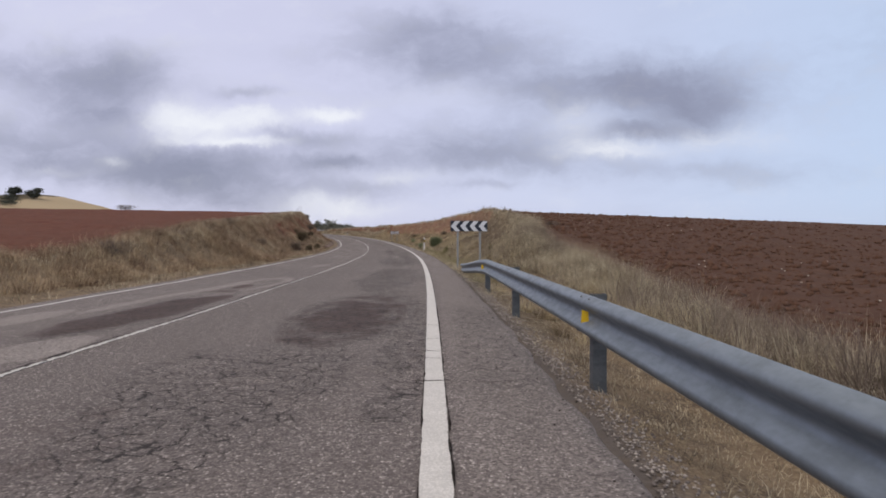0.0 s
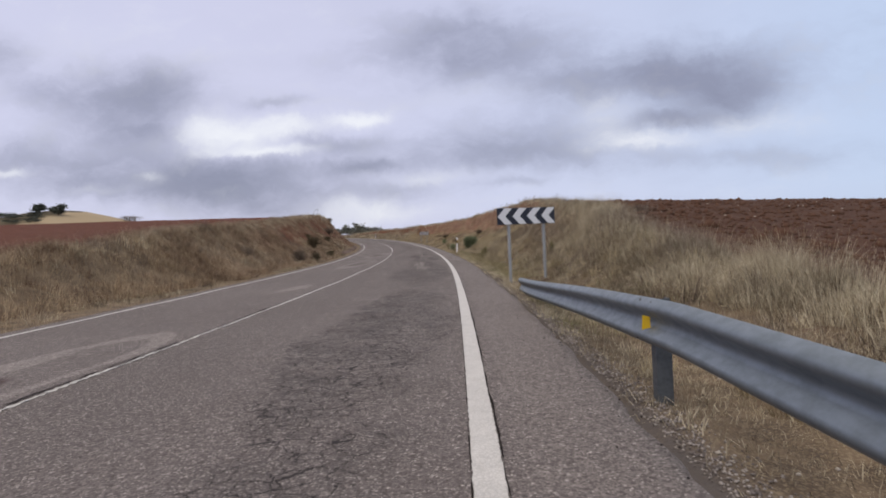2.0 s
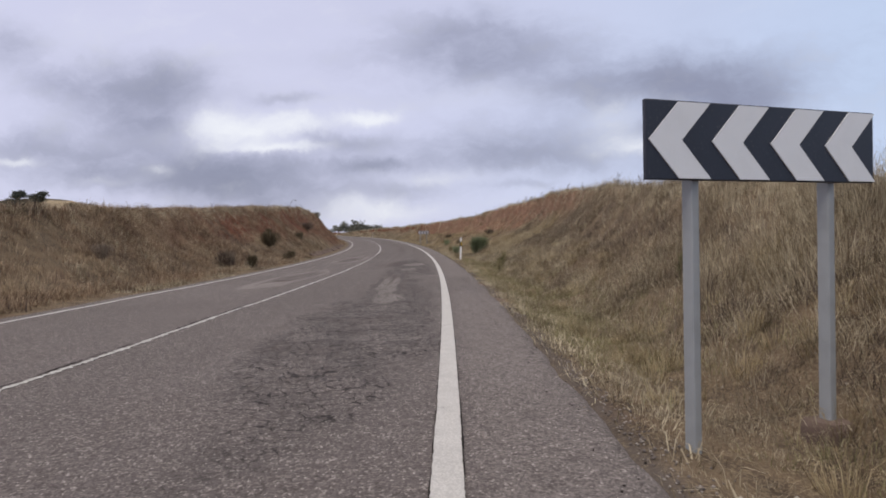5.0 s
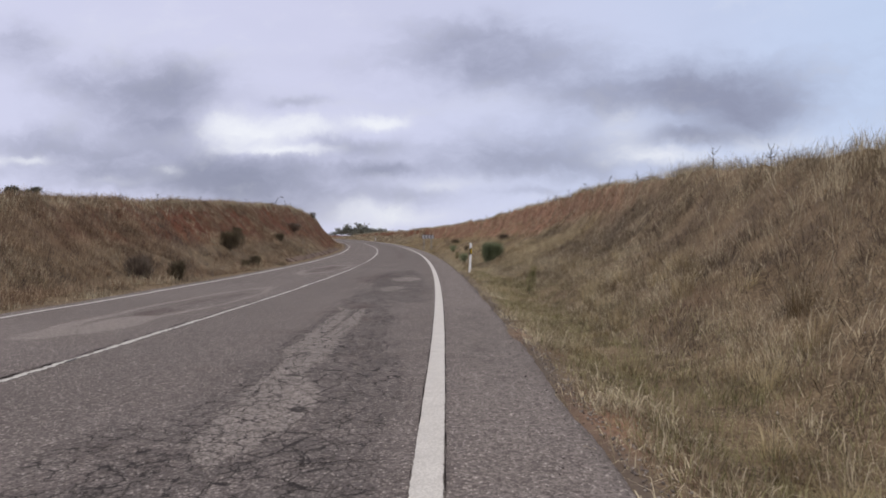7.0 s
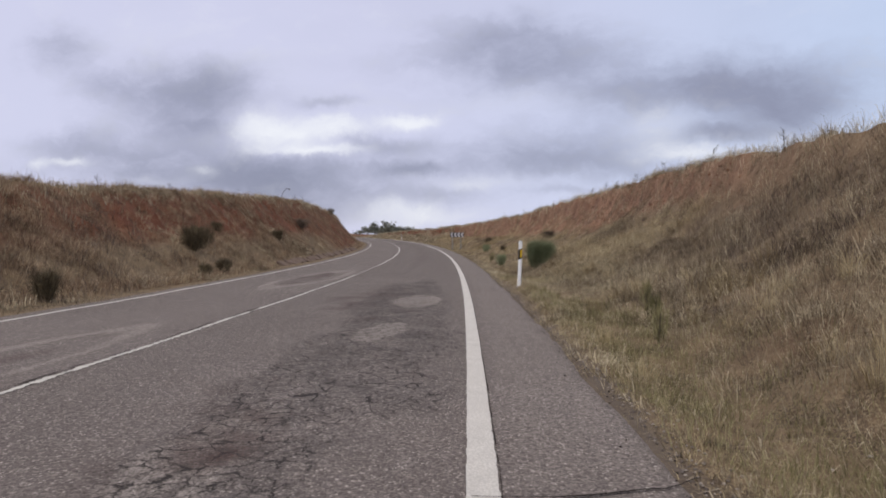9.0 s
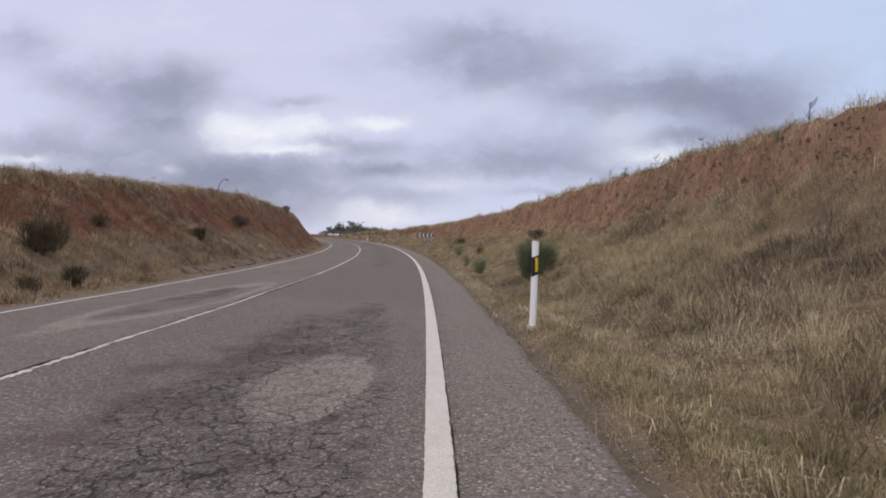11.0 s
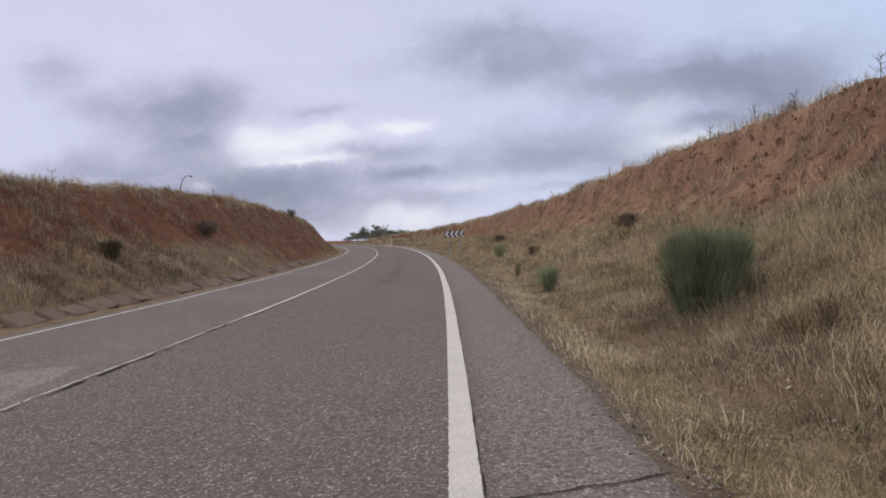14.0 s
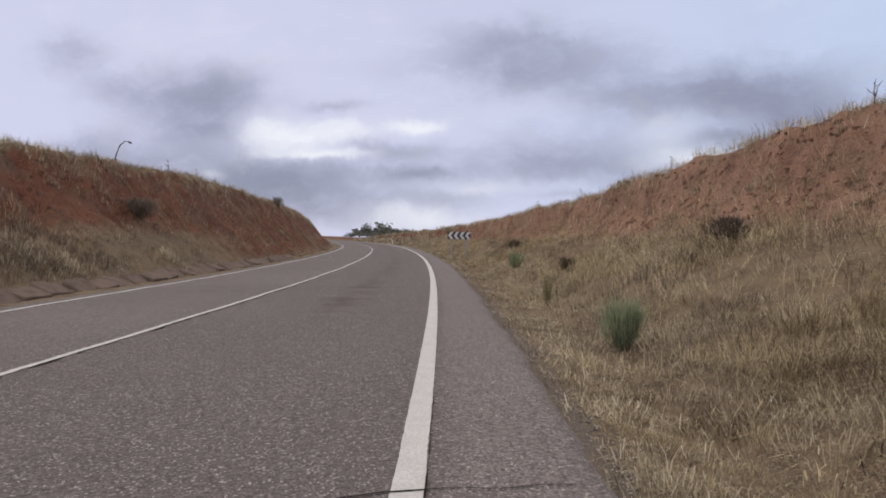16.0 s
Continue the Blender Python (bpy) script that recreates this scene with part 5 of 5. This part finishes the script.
def shrub(name, label, s, u, high, wide, n, mat, upright=0.6, thick=(0.005, 0.010), tone=(0.45, 0.25), stems=7, drop=0.0, fan=0.0):
    """Thin woody stems and a loose crown of fine twigs that springs from one foot."""
    base = spot(s, u, -drop)
    bush = thing(name, label, "shrub", base)
    for k in range(stems):
        a, r = rng.uniform(0, 2 * np.pi), rng.uniform(0.1, 0.42) * wide
        tip = Vector((r * math.cos(a), r * math.sin(a), high * rng.uniform(0.45, 0.75)))
        pts = [Vector((0.1 * tip.x, 0.1 * tip.y, -0.06)), Vector((0.35 * tip.x, 0.35 * tip.y, 0.5 * tip.z)), tip]
        part("stem", tube(bmesh.new(), pts, (0.012, 0.009, 0.004), 5), BARK, bush)
    # twigs start inside an uneven crown and point up and outwards
    a, rad = rng.uniform(0, 2 * np.pi, n), np.sqrt(rng.random(n))
    lumps = 0.76 + 0.42 * np.sin(a * 3 + 1.3) * np.sin(a * 2 + rng.uniform(0, 6)) + rng.normal(0, 0.06, n)
    zf = rng.random(n) ** 0.8
    r = 0.5 * wide * rad * lumps * (0.55 + 0.45 * np.sin(np.clip(zf, 0.05, 1) * 2.7))
    r = r * (1 - fan + fan * (0.35 + 0.85 * zf))
    root = np.stack([r * np.cos(a) + 0.12 * fan * wide * zf, r * np.sin(a), zf * high * 0.74], 1)
    ln = np.stack([np.cos(a), np.sin(a)], 1) * ((1 - upright) * (0.3 + rad) * rng.uniform(0.5, 1.2, n))[:, None] + rng.normal(0, 0.12, (n, 2))
    ln = ln / np.maximum(1, np.sqrt((ln**2).sum(1)) / 0.93)[:, None]
    # tone rises with height, so twigs get lighter towards the crown's top
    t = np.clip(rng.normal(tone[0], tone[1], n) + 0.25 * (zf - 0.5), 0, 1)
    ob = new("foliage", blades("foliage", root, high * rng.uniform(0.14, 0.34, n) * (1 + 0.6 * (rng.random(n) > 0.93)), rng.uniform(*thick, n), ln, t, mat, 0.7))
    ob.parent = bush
    return bush


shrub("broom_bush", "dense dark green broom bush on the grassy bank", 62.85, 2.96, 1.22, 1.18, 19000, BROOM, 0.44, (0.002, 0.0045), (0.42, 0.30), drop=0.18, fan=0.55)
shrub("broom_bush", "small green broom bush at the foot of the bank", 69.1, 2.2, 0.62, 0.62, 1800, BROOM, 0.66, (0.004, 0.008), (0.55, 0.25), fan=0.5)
shrub("broom_bush", "low green shrub farther along the verge", 84.5, 2.9, 0.6, 0.7, 900, BROOM, 0.6, (0.008, 0.016), (0.6, 0.25))
shrub("thorn_shrub", "dark shrub rooted in the red cut", 73.3, 5.25, 0.5, 0.9, 1100, DEADWEED, 0.35, (0.007, 0.014), (0.2, 0.2))
for s, u, high, wide, n, mat, label in (
        (61.1, -9.25, 0.95, 1.25, 2200, SCRUB, "dark bush growing out of the far bank"), (59.6, -7.75, 0.5, 0.6, 900, SCRUB, "low dark bush at the foot of the far bank"),
        (49.4, -7.45, 0.62, 0.55, 900, SCRUB, "dark green bush beside the far verge"), (48.9, -8.3, 0.8, 0.9, 1300, DEADWEED, "brown dead bush on the far bank"),
        (74.0, -9.35, 0.65, 0.75, 1100, SCRUB, "small dark bush on the far bank"), (84.6, -9.9, 0.75, 1.35, 1500, DEADWEED, "spreading grey dead shrub on the far bank"),
        (20.4, -9.6, 0.5, 1.5, 500, DEADWEED, "low sparse dead shrub in yellow grass"), (40.5, -9.3, 0.45, 0.7, 800, DEADWEED, "brown dead bush in the grass"),
        (66.5, -10.3, 0.5, 0.7, 800, SCRUB, "dark tuft of scrub high on the far bank"), (57.7, -7.7, 0.45, 0.5, 700, SCRUB, "low dark bush at the foot of the far bank"),
        (31.0, 6.2, 0.3, 0.9, 500, DEADWEED, "brown dead bush near the top of the bank"), (92.0, 4.0, 0.6, 0.8, 700, SCRUB, "dark scrub on the bank below the cut"),
        (78.0, 3.3, 0.4, 0.5, 600, SCRUB, "dull green scrub on the grassy bank"), (115.0, -10.6, 0.8, 1.0, 900, SCRUB, "dark bush on the brow of the far bank"),
        (96.0, -34.5, 0.75, 3.0, 1500, SCRUB, "dark low bushes on the field's horizon")):
    shrub("scrub_bush", label, s, u, high, wide, n, mat, 0.45, (0.008, 0.017))
for s, u in ((47.2, 2.5), (45.3, 2.1), (46.1, 2.3), (31.4, 3.3), (74.4, 2.2), (75.6, 2.4)):
    shrub("weed", "upright green weed in the ditch", s, u, 0.50, 0.22, 160, GREEN, 0.85, (0.006, 0.011), (0.35, 0.2), 3)


# ---- dry stalks standing on the crests ----
def dry_plant(s, u, high, seed):
    base = spot(s, u)
    plant = thing("dry_plant", "bare twiggy dead plant on the bank's top", "plant", base, seed * 40.0)
    r = random.Random(seed)
    pts = [Vector((0, 0, -0.05)), Vector((0.02, 0.01, high * 0.5)), Vector((0.05 * r.uniform(-1, 1), 0.03, high))]
    part("stem", tube(bmesh.new(), pts, (0.010, 0.007, 0.003), 5), BARK, plant)
    for k in range(9):
        z, a = high * r.uniform(0.25, 0.9), r.uniform(0, 6.28)
        w = high * r.uniform(0.15, 0.35)
        p = [Vector((0, 0, z)), Vector((0.6 * w * math.cos(a), 0.6 * w * math.sin(a), z + 0.3 * w)), Vector((w * math.cos(a), w * math.sin(a), z + 0.9 * w))]
        part("twig", tube(bmesh.new(), p, (0.006, 0.005, 0.003), 4), BARK, plant)


for k, (s, high) in enumerate(((70.5, 0.45), (72.5, 0.4), (69.0, 0.35), (80.5, 0.45), (66.5, 0.5), (63.0, 0.5), (57.0, 0.45), (90.0, 0.4), (98.0, 0.5), (52.0, 0.45), (45.0, 0.5), (42.0, 0.4))):
    dry_plant(s, float(crest(1, s)) + 0.1, high, 20 + k)
for k, (s, high) in enumerate(((60.0, 0.5), (66.0, 0.4), (76.0, 0.45), (92.0, 0.5), (96.0, 0.4), (70.0, 0.35))):
    dry_plant(s, float(crest(-1, s)) - 0.1, high, 50 + k)
base = spot(86.8, float(crest(-1, 86.8)) - 0.1)
stalk = thing("dry_stalk", "tall bent stalk with a drooping seed head", "plant", base, 0)
pts = [Vector((0, 0, -0.05)), Vector((0.08, 0, 0.35)), Vector((0.22, 0, 0.66)), Vector((0.42, 0, 0.82)), Vector((0.60, 0, 0.78))]
part("stem", tube(bmesh.new(), pts, (0.022, 0.020, 0.018, 0.016, 0.014)), BARK, stalk)
part("seed_head", tube(bmesh.new(), [pts[-1] + Vector((-0.08, 0, 0.03)), pts[-1] + Vector((0.02, 0, -0.01)), pts[-1] + Vector((0.10, 0, -0.05))], (0.02, 0.045, 0.015)), BARK, stalk)


# ---- trees far off ----
def tree(where, high, wide, seed, leaves=650, label="dark spreading evergreen tree beyond the bend", mat=HAZED_LEAVES):
    r = random.Random(seed)
    g = np.random.default_rng(seed)
    t = thing("tree", label, "tree", where, r.uniform(0, 360))
    part("trunk", tube(bmesh.new(), [Vector((0, 0, -0.3)), Vector((0.05, 0.02, high * 0.25)), Vector((0.0, 0.1, high * 0.55))], (0.05 * high, 0.036 * high, 0.018 * high), 8), BARK, t)
    centres = []
    for k in range(7):
        a = k * 0.9 + r.uniform(-0.3, 0.3)
        tip = Vector((0.36 * wide * math.cos(a) * r.uniform(0.5, 1.1), 0.36 * wide * math.sin(a) * r.uniform(0.5, 1.1), high * r.uniform(0.28, 0.84)))
        part("limb", tube(bmesh.new(), [Vector((0.02, 0.04, high * 0.32)), tip * 0.6 + Vector((0, 0, high * 0.1)), tip], (0.018 * high, 0.012 * high, 0.005 * high), 5), BARK, t)
        centres.append(tip)
    c = np.array([tuple(v) for v in centres])[g.integers(0, 7, leaves)]
    p = c + g.normal(0, 1, (leaves, 3)) * np.array([0.12 * wide, 0.12 * wide, 0.11 * high])
    size = 0.045 * high * g.uniform(0.6, 1.4, leaves)
    co = p[:, None] + g.normal(0, 1, (leaves, 4, 3)) * size[:, None, None]
    tri = (np.arange(leaves)[:, None, None] * 4 + np.array([(0, 1, 2), (0, 2, 3), (1, 3, 2)])[None]).reshape(-1, 3)
    ob = new("crown", quick_mesh("crown", co.reshape(-1, 3), tri, [mat], False, tone=np.repeat(g.uniform(0, 1, leaves), 4)))
    ob.parent = t


for k, (s, u, high, wide) in enumerate(((214.5, 6.2, 2.3, 3.4), (213.0, 8.8, 3.4, 4.2), (211.5, 11.2, 4.0, 4.4), (212.5, 13.6, 3.6, 3.8), (209.5, 15.6, 2.9, 3.2), (210.5, 18.2, 2.5, 2.6), (216.5, 4.6, 1.4, 4.0), (212.0, 7.2, 1.7, 5.0), (210.5, 10.0, 1.8, 5.5), (209.0, 13.0, 1.8, 5.5), (208.0, 16.5, 1.6, 5.0))):
    tree(spot(s, u), high, wide, 100 + k)
for k, (x, y, high, wide) in enumerate(((-123.9, 203.0, 3.4, 4.2), (-130.2, 204.0, 3.0, 3.6), (-127.0, 196.0, 1.2, 5.0), (-131.0, 194.0, 1.3, 5.0), (-136.0, 197.0, 1.5, 6.0), (-122.5, 190.0, 1.0, 4.0), (-127.5, 188.0, 1.1, 5.0), (-141.0, 200.0, 1.6, 6.0), (-133.0, 208.0, 1.4, 5.0), (-129.0, 200.0, 1.2, 4.0), (-125.5, 193.0, 1.0, 4.0))):
    rim = plan(LINE_S, -60.0)
    s = float(np.interp(y, rim[1], LINE_S))
    best = (s, -60.0 - float(np.interp(s, LINE_S, rim[0]) - x))
    tree(spot(*best), high, wide, 200 + k, 1300, "round dark tree on the shoulder of the mown hill", HILL_LEAVES)
s, u = 138.0, 86.0
x, y = plan(s, u)
tree(spot(s, u), 3.4, 2.6, 300, 300, "lone small tree on the far field's rim")


# ---- small signpost on the brow ----
def signpost(s, u):
    base = spot(s, u)
    post = thing("signpost", "small grey signpost with a low board on the road's brow", "signpost", base, 12.0)
    part("post", box(bmesh.new(), (0.10, 0.10, 2.1), pose(0, 0, 0.85), 0.01), POST_METAL, post)
    part("board", box(bmesh.new(), (1.3, 0.05, 0.42), pose(0.75, 0, 0.75), 0.01), POST_METAL, post)


signpost(326.3, 34.7)
